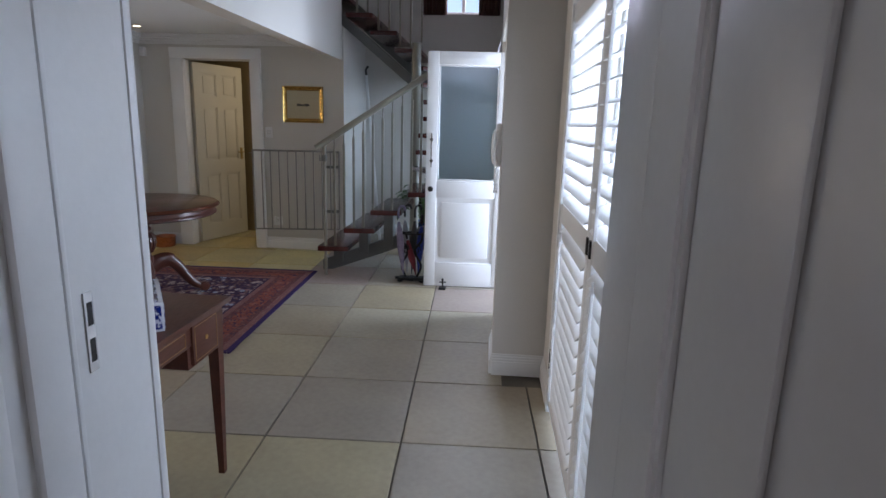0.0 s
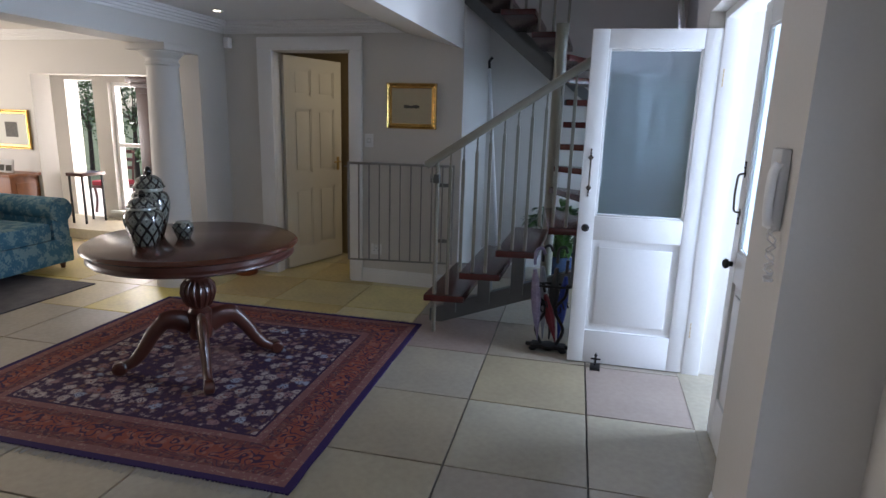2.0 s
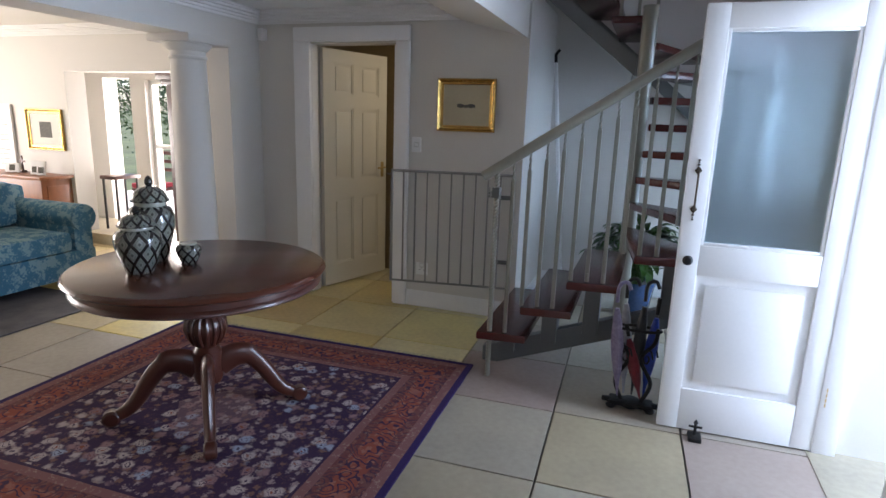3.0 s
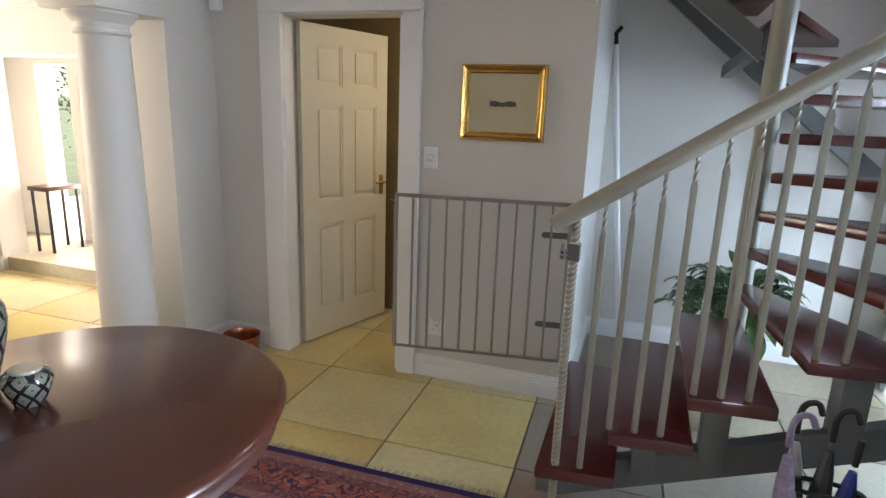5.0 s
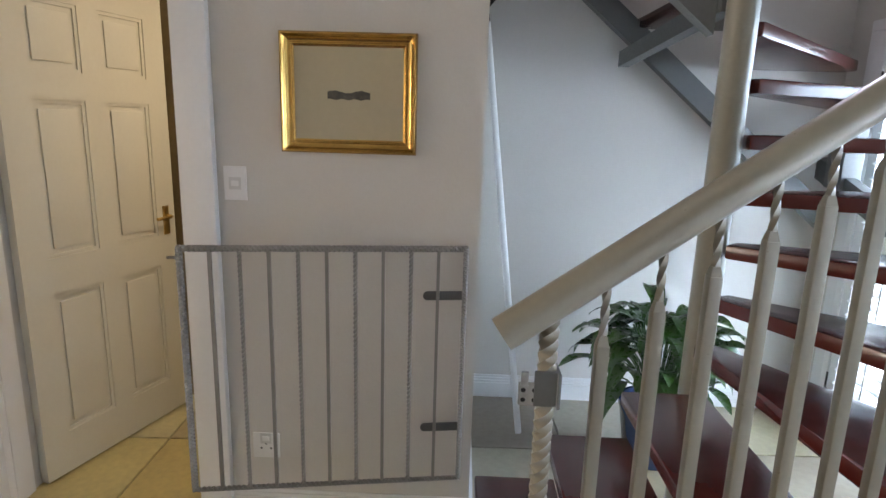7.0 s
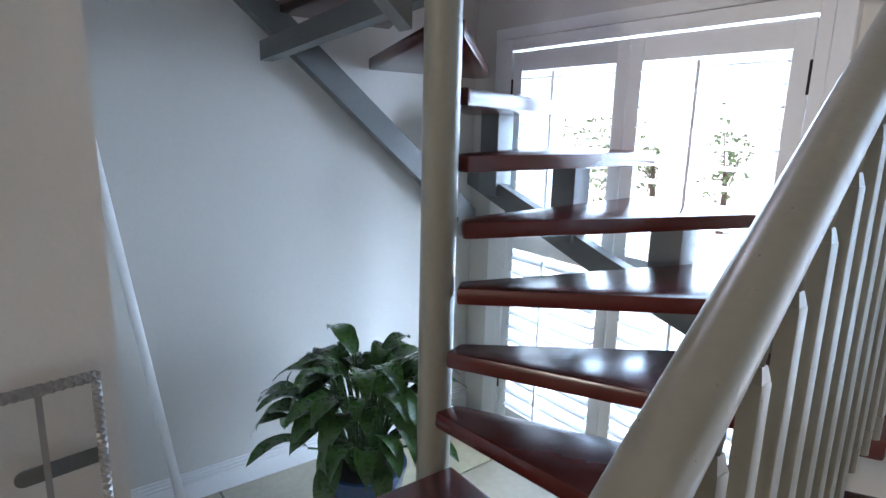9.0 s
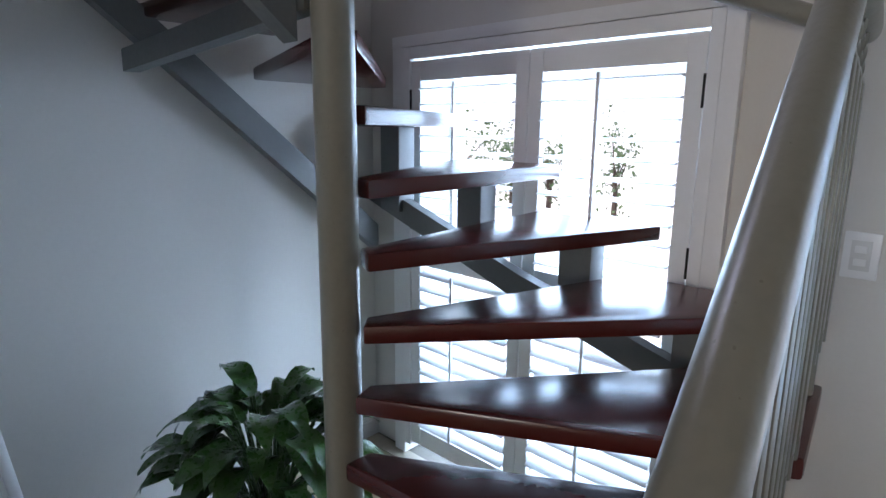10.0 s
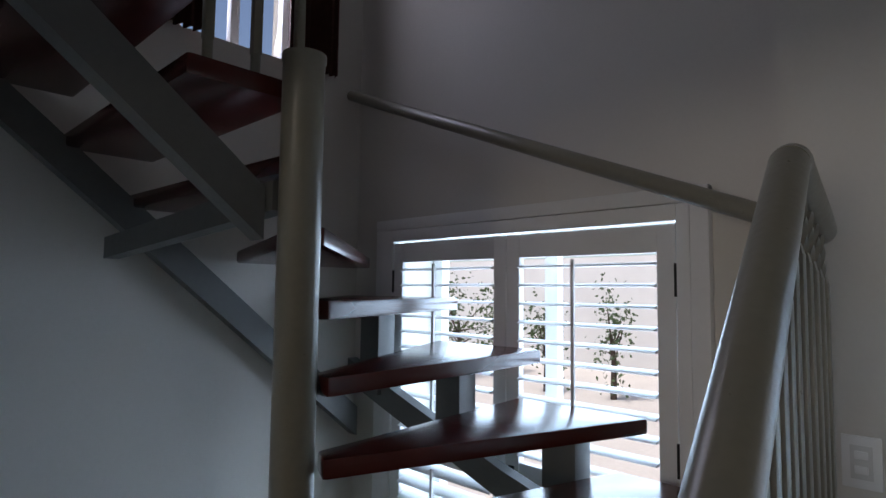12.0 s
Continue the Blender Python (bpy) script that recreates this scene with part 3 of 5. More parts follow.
def shutter_panel(parent, x, y0, y1, z0, zm, z1, stile, tilt_low, tilt_high, pitch, rod, hinge_y):
    """One shutter leaf: stiles, rails, two banks of louvres and their rods."""
    p = part("shutter_leaf", B(x, x + 0.028, y0, y0 + stile, z0, z1, bevel=0.003), SHUTTER, parent)
    part("stile", B(x, x + 0.028, y1 - stile, y1, z0, z1, bevel=0.003), SHUTTER, p)
    rails = ((z0, z0 + 0.09), (zm - 0.045, zm + 0.045), (z1 - 0.085, z1))
    for a, b in rails:
        part("rail", B(x + 0.001, x + 0.027, y0 + stile, y1 - stile, a, b, bevel=0.003), SHUTTER, p)
    me = slat_mesh(y1 - y0 - 2 * stile - 0.006, 0.066, 0.011)
    for a, b, tilt in ((rails[0][1], rails[1][0], tilt_low), (rails[1][1], rails[2][0], tilt_high)):
        n = round((b - a) / pitch)
        for i in range(n):
            z = a + (i + 0.5) * (b - a) / n
            o = new("louvre", me)
            o.parent = p
            o.matrix_basis = pose(x + 0.014, y0 + stile + 0.003, z, 0, tilt, 0)
        r = y0 + (y1 - y0) * rod
        dx = 0.033 * math.cos(radians(tilt)) + 0.003
        part("tilt_rod", B(x + 0.014 - dx - 0.010, x + 0.014 - dx, r - 0.006, r + 0.006, a + 0.02, b - 0.015, bevel=0.002), SHUTTER, p)
    for z in (z0 + 0.18, zm + 0.12, z1 - 0.22):
        part("hinge", B(x - 0.005, x + 0.002, hinge_y - 0.008, hinge_y + 0.008, z, z + 0.10), IRON, p, "dark hinge")
    return p


def shutters(name, label, x, y0, y1, z0, z1, zm, tilts, pitch, rods):
    s = thing(name, label, "shutters", (x, (y0 + y1) / 2, z0))
    part("frame", B(x - 0.006, x + 0.05, y0, y0 + 0.04, z0, z1, bevel=0.003), SHUTTER, s)
    part("frame", B(x - 0.006, x + 0.05, y1 - 0.04, y1, z0, z1, bevel=0.003), SHUTTER, s)
    part("frame", B(x - 0.006, x + 0.05, y0 + 0.04, y1 - 0.04, z1 - 0.05, z1, bevel=0.003), SHUTTER, s)
    mid = (y0 + y1) / 2
    shutter_panel(s, x, y0 + 0.045, mid - 0.002, z0 + 0.02, zm, z1 - 0.06, 0.058, *tilts, pitch, rods[0], y0 + 0.04)
    shutter_panel(s, x, mid + 0.002, y1 - 0.045, z0 + 0.02, zm, z1 - 0.06, 0.058, *tilts, pitch, rods[1], y1 - 0.04)
    for d in (-0.03, 0.03):
        part("catch", B(x - 0.006, x + 0.001, mid + d - 0.012, mid + d + 0.012, zm - 0.03, zm + 0.03, bevel=0.002), IRON, s, "dark catch plate")
    return s


shutters("louvre_shutters", "white louvred shutters, closed, with daylight through the slats", 1.0, 1.27, 3.01, 0.06, 2.02, 1.05, (-38, -20), 0.066, (0.74, 0.74))
shutters("louvre_shutters", "white louvred shutters behind the stairs, slats open", 0.85, 6.02, 7.385, 0.06, 1.98, 1.05, (-24, -6), 0.069, (0.53, 0.56))
part("shutter_casing", B(0.845, 0.88, 5.965, 6.02, 0, 2.03, bevel=0.004), WHITE, ff)
part("shutter_casing", B(0.845, 0.88, 7.385, 7.46, 0, 2.03, bevel=0.004), WHITE, ff)
part("shutter_casing", B(0.843, 0.88, 5.965, 7.46, 1.982, 2.03, bevel=0.004), WHITE, ff)


def glazed_frame(name, label, x, y0, y1, z0, z1, bars):
    """A window or glazed door behind the shutters."""
    w = thing(name, label, "window", (x, (y0 + y1) / 2, z0), kind="structure")
    for a in ((y0, y0 + 0.06, z0, z1), (y1 - 0.06, y1, z0, z1), (y0 + .06, y1 - .06, z1 - 0.06, z1), (y0 + .06, y1 - .06, z0, z0 + 0.08)):
        part("window_frame", B(x, x + 0.05, *a, bevel=0.003), WHITE, w)
    for i in range(1, bars + 1):
        y = y0 + (y1 - y0) * i / (bars + 1)
        part("glazing_bar", B(x + 0.005, x + 0.045, y - 0.03, y + 0.03, z0 + .08, z1 - .06, bevel=0.003), WHITE, w)
    return w


glazed_frame("window_1", "white framed glazed doors behind the hall shutters", 1.22, 1.27, 3.01, 0.0, 2.02, 3)
glazed_frame("window_2", "white framed glazed doors behind the stair shutters", 1.15, 6.02, 7.385, 0.0, 1.98, 1)

# ---- study doorway ----
sf = thing("door_frame", "white painted study door frame with moulded edges", "door frame", (-0.08, 0.97, 0), kind="structure")
part("jamb", B(0.06, 0.095, 0.82, 1.12, 0, 2.05, bevel=0.004), WHITE, sf)
part("jamb", B(0.845, 0.88, 0.94, 1.12, 0, 2.05, bevel=0.004), WHITE, sf)
part("head", B(0.085, 0.88, 0.82, 1.12, 2.05, 2.08, bevel=0.004), WHITE, sf)
part("stop", B(0.094, 0.108, 0.855, 0.925, 0, 2.05, bevel=0.005), WHITE, sf)
part("rebate_bead", B(0.094, 0.102, 0.935, 0.945, 0, 2.05, bevel=0.003), WHITE, sf)
part("architrave", B(0.01, 0.105, 0.785, 0.82, 0, 2.1, bevel=0.008), WHITE, sf)
part("architrave", B(0.03, 0.08, 0.765, 0.785, 0, 2.1, bevel=0.008), WHITE, sf)
part("architrave", B(-0.01, 0.098, 1.12, 1.142, 0, 2.1, bevel=0.008), WHITE, sf)
part("strike_plate", B(0.0945, 0.0975, 0.972, 0.990, 1.07, 1.19), material("steel_plate", (0.55, 0.55, 0.56), 0.3, metal=1.0), sf, "steel strike plate")
part("latch_hole", B(0.097, 0.098, 0.976, 0.987, 1.085, 1.12), IRON, sf)
part("latch_hole", B(0.097, 0.098, 0.976, 0.987, 1.14, 1.175), IRON, sf)
four = [(x, x + 0.24, z0, z1) for x in (0.12, 0.46) for z0, z1 in ((0.20, 0.85), (1.02, 1.88))]
panel_door("door_study", "white panelled study door standing open", 0.82, 2.02, 0.04, four, WHITE, (0.866, 0.945, 0.012), -88)

# ---- rug under the table ----
def rug_material():
    mat = bpy.data.materials.new("oriental_rug")
    mat.use_nodes = True
    nt = mat.node_tree
    N, L = nt.nodes, nt.links
    bsdf = N["Principled BSDF"]
    bsdf.inputs["Roughness"].default_value = 0.95
    bsdf.inputs["Specular IOR Level"].default_value = 0.1
    tc = N.new("ShaderNodeTexCoord")
    sep = N.new("ShaderNodeSeparateXYZ")
    L.new(tc.outputs["Object"], sep.inputs[0])

    def m(op, a, b=None, c=None):
        q = N.new("ShaderNodeMath")
        q.operation = op
        for i, v in enumerate((a, b, c)):
            if v is None:
                continue
            if isinstance(v, (int, float)):
                q.inputs[i].default_value = v
            else:
                L.new(v, q.inputs[i])
        return q.outputs[0]

    def mix(f, a, b):
        q = N.new("ShaderNodeMix")
        q.data_type = "RGBA"
        for i, v in ((0, f), (6, a), (7, b)):
            if isinstance(v, tuple):
                q.inputs[i].default_value = (*v, 1)
            elif isinstance(v, (int, float)):
                q.inputs[i].default_value = v
            else:
                L.new(v, q.inputs[i])
        return q.outputs[2]

    hx, hy = 1.08, 1.035
    dx = m("SUBTRACT", hx, m("ABSOLUTE", sep.outputs[0]))
    dy = m("SUBTRACT", hy, m("ABSOLUTE", sep.outputs[1]))
    edge = m("MINIMUM", dx, dy)

    def flowers(scale, lo, hi, seed):
        v = N.new("ShaderNodeTexVoronoi")
        v.inputs["Scale"].default_value = scale
        mp = N.new("ShaderNodeMapping")
        mp.inputs["Location"].default_value = (seed, seed * 2, 0)
        L.new(tc.outputs["Object"], mp.inputs[0])
        nz = N.new("ShaderNodeTexNoise")
        nz.inputs["Scale"].default_value = scale * 3
        L.new(mp.outputs[0], nz.inputs["Vector"])
        ad = N.new("ShaderNodeVectorMath")
        ad.operation = "MULTIPLY_ADD"
        ad.inputs[1].default_value = (0.05, 0.05, 0)
        L.new(nz.outputs["Color"], ad.inputs[0])
        L.new(mp.outputs[0], ad.inputs[2])
        L.new(ad.outputs[0], v.inputs["Vector"])
        r = N.new("ShaderNodeMapRange")
        r.inputs["From Min"].default_value, r.inputs["From Max"].default_value = hi, lo
        L.new(v.outputs["Distance"], r.inputs["Value"])
        return r.outputs[0], v.outputs["Color"], v.outputs["Distance"]

    navy, cream, rose, rust, blue = (0.034, 0.018, 0.050), (0.42, 0.35, 0.32), (0.27, 0.16, 0.16), (0.22, 0.07, 0.04), (0.30, 0.34, 0.42)
    f1, c1, d1 = flowers(13, 0.30, 0.46, 0.0)
    f2, c2, d2 = flowers(27, 0.30, 0.48, 3.0)
    f3, c3, d3 = flowers(46, 0.20, 0.32, 7.0)
    pick = N.new("ShaderNodeSeparateColor")
    L.new(c1, pick.inputs[0])
    petals = mix(m("GREATER_THAN", pick.outputs[0], 0.45), rose, cream)
    petals = mix(m("GREATER_THAN", pick.outputs[1], 0.86), petals, blue)
    core = m("LESS_THAN", d1, 0.11)
    petals = mix(core, petals, rust)
    ring = m("MULTIPLY", m("GREATER_THAN", d1, 0.20), m("LESS_THAN", d1, 0.235))
    petals = mix(ring, petals, navy)
    pick2 = N.new("ShaderNodeSeparateColor")
    L.new(c2, pick2.inputs[0])
    small = mix(m("GREATER_THAN", pick2.outputs[0], 0.5), (0.17, 0.09, 0.07), (0.30, 0.23, 0.22))
    field = mix(m("MULTIPLY", f2, m("GREATER_THAN", pick2.outputs[1], 0.22)), navy, small)
    field = mix(m("MULTIPLY", f3, 0.45), field, (0.16, 0.08, 0.07))
    field = mix(f1, field, petals)
    # the broad border
    w = N.new("ShaderNodeTexWave")
    w.wave_type = "RINGS"
    w.inputs["Scale"].default_value, w.inputs["Distortion"].default_value, w.inputs["Detail"].default_value, w.inputs["Detail Scale"].default_value = 4.2, 22, 1.5, 2.6
    L.new(tc.outputs["Object"], w.inputs["Vector"])
    wl = N.new("ShaderNodeMapRange")
    wl.inputs["From Min"].default_value, wl.inputs["From Max"].default_value = 0.74, 0.86
    L.new(w.outputs["Fac"], wl.inputs["Value"])
    border = mix(m("MULTIPLY", f2, 0.7), (0.235, 0.060, 0.036), (0.30, 0.145, 0.10))
    border = mix(m("MULTIPLY", wl.outputs[0], 0.95), border, navy)
    border = mix(m("MULTIPLY", m("MULTIPLY", f1, m("GREATER_THAN", pick.outputs[2], 0.55)), 0.9), border, (0.25, 0.10, 0.075))
    lane = m("MULTIPLY", m("GREATER_THAN", edge, 0.135), m("LESS_THAN", edge, 0.25))
    border = mix(m("MULTIPLY", m("SUBTRACT", 1, lane), 0.6), border, mix(f3, (0.085, 0.035, 0.045), (0.27, 0.17, 0.13)))
    stripe = mix(f3, (0.20, 0.09, 0.08), (0.33, 0.22, 0.17))

    def band(lo, hi):
        return m("MULTIPLY", m("GREATER_THAN", edge, lo), m("LESS_THAN", edge, hi))

    c = mix(band(0.035, 9), (0.022, 0.014, 0.075), stripe)
    c = mix(band(0.085, 0.30), c, border)
    c = mix(band(0.30, 0.345), c, stripe)
    c = mix(band(0.345, 0.36), c, navy)
    c = mix(m("GREATER_THAN", edge, 0.36), c, field)
    # centre medallion
    mx = m("ABSOLUTE", sep.outputs[0])
    my = m("ABSOLUTE", sep.outputs[1])
    med = m("LESS_THAN", m("ADD", mx, m("MULTIPLY", my, 0.8)), 0.24)
    c = mix(m("MULTIPLY", med, 0.35), c, mix(f3, (0.28, 0.17, 0.16), (0.36, 0.28, 0.24)))
    wear = N.new("ShaderNodeTexNoise")
    wear.inputs["Scale"].default_value = 3
    c = mix(m("MULTIPLY", wear.outputs[0], 0.2), c, (0.15, 0.09, 0.10))
    L.new(c, bsdf.inputs["Base Color"])
    weave = N.new("ShaderNodeTexNoise")
    weave.inputs["Scale"].default_value = 260
    bp = N.new("ShaderNodeBump")
    bp.inputs["Strength"].default_value, bp.inputs["Distance"].default_value = 0.6, 0.003
    L.new(weave.outputs[0], bp.inputs["Height"])
    L.new(bp.outputs[0], bsdf.inputs["Normal"])
    return mat


def rug(name, label, cx, cy, hx, hy, mat, fringe):
    r = thing(name, label, "rug", (cx, cy, 0))
    bm = bmesh.new()
    nx, ny = 36, 36
    g = [[bm.verts.new((hx * (2 * i / nx - 1) + (0.006 * noise.noise((j * 0.4, 1, 0)) if i in (0, nx) else 0), hy * (2 * j / ny - 1), 0.010 + 0.0015 * noise.noise((i * 0.5, j * 0.5, 3)))) for j in range(ny + 1)] for i in range(nx + 1)]
    for i in range(nx):
        for j in range(ny):
            bm.faces.new((g[i][j], g[i + 1][j], g[i + 1][j + 1], g[i][j + 1]))
    rim = bmesh.ops.extrude_edge_only(bm, edges=[e for e in bm.edges if e.is_boundary])
    for v in rim["geom"]:
        if isinstance(v, bmesh.types.BMVert):
            v.co.z = 0.0005
    o = part("weave", bm, mat, None)
    o.parent = r
    if fringe:
        for s in (-1, 1):
            bm = bmesh.new()
            for i in range(150):
                x = hx * (2 * (i + random.random()) / 150 - 1) * 0.99
                dxx = random.uniform(-0.012, 0.012)
                tube(bm, [(x, s * hy, 0.006), (x + dxx * 0.5, s * (hy + 0.02), 0.004), (x + dxx, s * (hy + random.uniform(0.035, 0.05)), 0.002)], 0.002, 4)
            f = tagged(part("fringe", bm, FRINGE, None), "pale cotton fringe", "", "", "stuff")
            f.parent = r
    return r


FRINGE = material("cotton_fringe", (0.42, 0.38, 0.33), 0.95, vary=0.2, fine=80)
rug("rug", "worn red and navy oriental rug with a flower border", -2.02, 4.50, 1.08, 1.035, rug_material(), True).rotation_euler.z = radians(1.7)
DARKRUG = material("dark_patterned_carpet", (0.045, 0.042, 0.05), 0.95, bump=0.4, big=9, fine=60, second=(0.12, 0.11, 0.11), amount=0.8)
rug("rug", "dark patterned living room carpet under the sofa", -5.15, 4.55, 1.18, 1.05, DARKRUG, False)

# ---- round table ----
TX, TY = -2.03, 4.465
table = thing("pedestal_table", "round dark mahogany pedestal table on scrolled legs", "table", (TX, TY, 0.010))
part("tabletop", lathe(bmesh.new(), [(0.0, 0.752), (0.550, 0.752), (0.572, 0.757), (0.580, 0.766), (0.576, 0.775), (0.566, 0.782), (0.556, 0.787), (0.0, 0.787)], (TX, TY, 0), 72), TABLETOP, table)
part("apron", lathe(bmesh.new(), [(0.51, 0.695), (0.546, 0.695), (0.556, 0.704), (0.554, 0.715), (0.544, 0.725), (0.544, 0.752), (0.51, 0.752)], (TX, TY, 0), 72), MAHOGANY, table)
bm = lathe(bmesh.new(), [(0.04, 0.17), (0.062, 0.185), (0.07, 0.22), (0.07, 0.345), (0.058, 0.36), (0.05, 0.372), (0.062, 0.39), (0.078, 0.42), (0.092, 0.465), (0.086, 0.51), (0.06, 0.54), (0.05, 0.55), (0.066, 0.565), (0.07, 0.58), (0.055, 0.595), (0.055, 0.71), (0.10, 0.752)], (TX, TY, 0), 36)
part("pedestal", bm, MAHOGANY, table)
for i in range(16):
    a = 2 * math.pi * i / 16
    bm = tube(bmesh.new(), [(TX + r * math.cos(a), TY + r * math.sin(a), z) for r, z in ((0.062, 0.39), (0.080, 0.42), (0.094, 0.465), (0.088, 0.51), (0.062, 0.538))], 0.009, 6)
    part("gadroon", bm, MAHOGANY, table)


def scroll_leg(angle):
    """A leg that arches out of the pedestal and ends in a scroll."""
    line = smooth_line([(0.05, 0, 0.265), (0.12, 0, 0.305), (0.19, 0, 0.300), (0.255, 0, 0.235), (0.31, 0, 0.15), (0.36, 0, 0.09), (0.41, 0, 0.062), (0.44, 0, 0.055)], 5)
    bm = bmesh.new()
    rings = []
    n = len(line)
    for k, p in enumerate(line):
        s = k / (n - 1)
        d = (line[min(k + 1, n - 1)] - line[max(k - 1, 0)]).normalized()
        up = Vector((-d.z, 0, d.x))
        h = 0.055 * (1 - s) + 0.026 * s + (0.012 if s < 0.3 else 0)
        w = 0.034 * (1 - s) + 0.022 * s
        rings.append([bm.verts.new(p + up * h * math.sin(t) + Vector((0, 1, 0)) * w * math.cos(t)) for t in [2 * math.pi * i / 12 for i in range(12)]])
    for a, b in zip(rings, rings[1:]):
        for i in range(12):
            bm.faces.new((a[i], a[(i + 1) % 12], b[(i + 1) % 12], b[i]))
    bm.faces.new(rings[0][::-1])
    bm.faces.new(rings[-1])
    t = bmesh.new()
    lathe(t, [(0, -0.028), (0.030, -0.028), (0.040, -0.020), (0.040, 0.020), (0.030, 0.028), (0, 0.028)], (0, 0, 0), 20, Matrix.Translation((0.44, 0, 0.052)) @ Matrix.Rotation(radians(90), 4, "X"))
    join(bm, t)
    bmesh.ops.transform(bm, matrix=Matrix.Translation((TX, TY, 0.0)) @ Matrix.Rotation(radians(angle), 4, "Z"), verts=bm.verts)
    return part("leg", bm, MAHOGANY, table, "scrolled mahogany leg")


for a in (-49, 41, 131, 221):
    scroll_leg(a)

# ---- jars on the table ----
def jar_material(count, tall):
    """Dark lattice of diamonds with dots on a pale grey-green glaze."""
    mat = bpy.data.materials.new("lattice_glaze")
    mat.use_nodes = True
    nt = mat.node_tree
    N, L = nt.nodes, nt.links
    bsdf = N["Principled BSDF"]
    bsdf.inputs["Roughness"].default_value = 0.12
    bsdf.inputs["Coat Weight"].default_value = 0.5
    tc = N.new("ShaderNodeTexCoord")
    sep = N.new("ShaderNodeSeparateXYZ")
    L.new(tc.outputs["Object"], sep.inputs[0])

    def m(op, a, b=None):
        q = N.new("ShaderNodeMath")
        q.operation = op
        for i, v in enumerate((a, b)):
            if isinstance(v, (int, float)):
                q.inputs[i].default_value = v
            elif v is not None:
                L.new(v, q.inputs[i])
        return q.outputs[0]

    ang = m("MULTIPLY", m("ARCTAN2", sep.outputs[1], sep.outputs[0]), count / (2 * math.pi))
    hgt = m("DIVIDE", sep.outputs[2], tall)
    p = m("FRACT", m("ADD", ang, hgt))
    q = m("FRACT", m("SUBTRACT", ang, hgt))
    ep = m("ABSOLUTE", m("SUBTRACT", p, 0.5))
    eq = m("ABSOLUTE", m("SUBTRACT", q, 0.5))
    worst = m("MAXIMUM", ep, eq)
    line = m("GREATER_THAN", worst, 0.37)
    inner = m("MULTIPLY", m("GREATER_THAN", worst, 0.24), m("LESS_THAN", worst, 0.27))
    dot = m("LESS_THAN", worst, 0.10)
    c = N.new("ShaderNodeMix")
    c.data_type = "RGBA"
    L.new(m("MAXIMUM", line, m("MULTIPLY", m("MAXIMUM", inner, dot), 0.65)), c.inputs[0])
    c.inputs[6].default_value = (0.18, 0.19, 0.16, 1)
    c.inputs[7].default_value = (0.018, 0.016, 0.015, 1)
    L.new(c.outputs[2], bsdf.inputs["Base Color"])
    return mat


BANDGLAZE = material("grey_green_glaze", (0.33, 0.34, 0.28), 0.15, vary=0.1, big=12, fine=60, coat=0.5)
DARKGLAZE = material("black_glaze", (0.02, 0.018, 0.016), 0.15, vary=0.2, coat=0.5)


def ginger_jar(name, label, x, y, z, h, r, lid=True):
    j = thing(name, label, "jar", (x, y, z))
    k = h if lid else h * 1.35
    body = [(0.55 * r, 0), (0.58 * r, 0.01 * k), (0.70 * r, 0.12 * k), (0.86 * r, 0.27 * k), (0.97 * r, 0.40 * k), (r, 0.48 * k), (0.97 * r, 0.56 * k), (0.86 * r, 0.62 * k), (0.66 * r, 0.65 * k)]
    o = part("body", lathe(bmesh.new(), body, n=40), jar_material(9 if r > 0.08 else 7, 0.095 if r > 0.07 else 0.055), None)
    o.parent = j
    o = part("neck", lathe(bmesh.new(), [(0.66 * r, 0.65 * k), (0.68 * r, 0.66 * k), (0.66 * r, 0.70 * k), (0.60 * r, 0.70 * k)], n=40), BANDGLAZE, None)
    o.parent = j
    if lid:
        o = part("lid", lathe(bmesh.new(), [(0.80 * r, 0.70 * k), (0.82 * r, 0.715 * k), (0.74 * r, 0.735 * k), (0.72 * r, 0.76 * k), (0.60 * r, 0.82 * k), (0.35 * r, 0.865 * k), (0.12 * r, 0.875 * k)], n=40), jar_material(9, 0.055), None)
        o.parent = j
        o = part("finial", lathe(bmesh.new(), [(0.10 * r, 0.875 * k), (0.17 * r, 0.90 * k), (0.19 * r, 0.93 * k), (0.12 * r, 0.975 * k), (0, k)], n=20), DARKGLAZE, None)
        o.parent = j
    return j


ginger_jar("ginger_jar", "tall lidded ginger jar with a dark diamond lattice on the table", -2.28, 4.425, 0.787, 0.41, 0.105)
ginger_jar("ginger_jar", "smaller lidded ginger jar with a dark diamond lattice on the table", -2.165, 4.235, 0.787, 0.30, 0.100)
ginger_jar("small_jar", "small squat jar with a dark diamond lattice on the table", -2.09, 4.45, 0.787, 0.105, 0.058, lid=False)

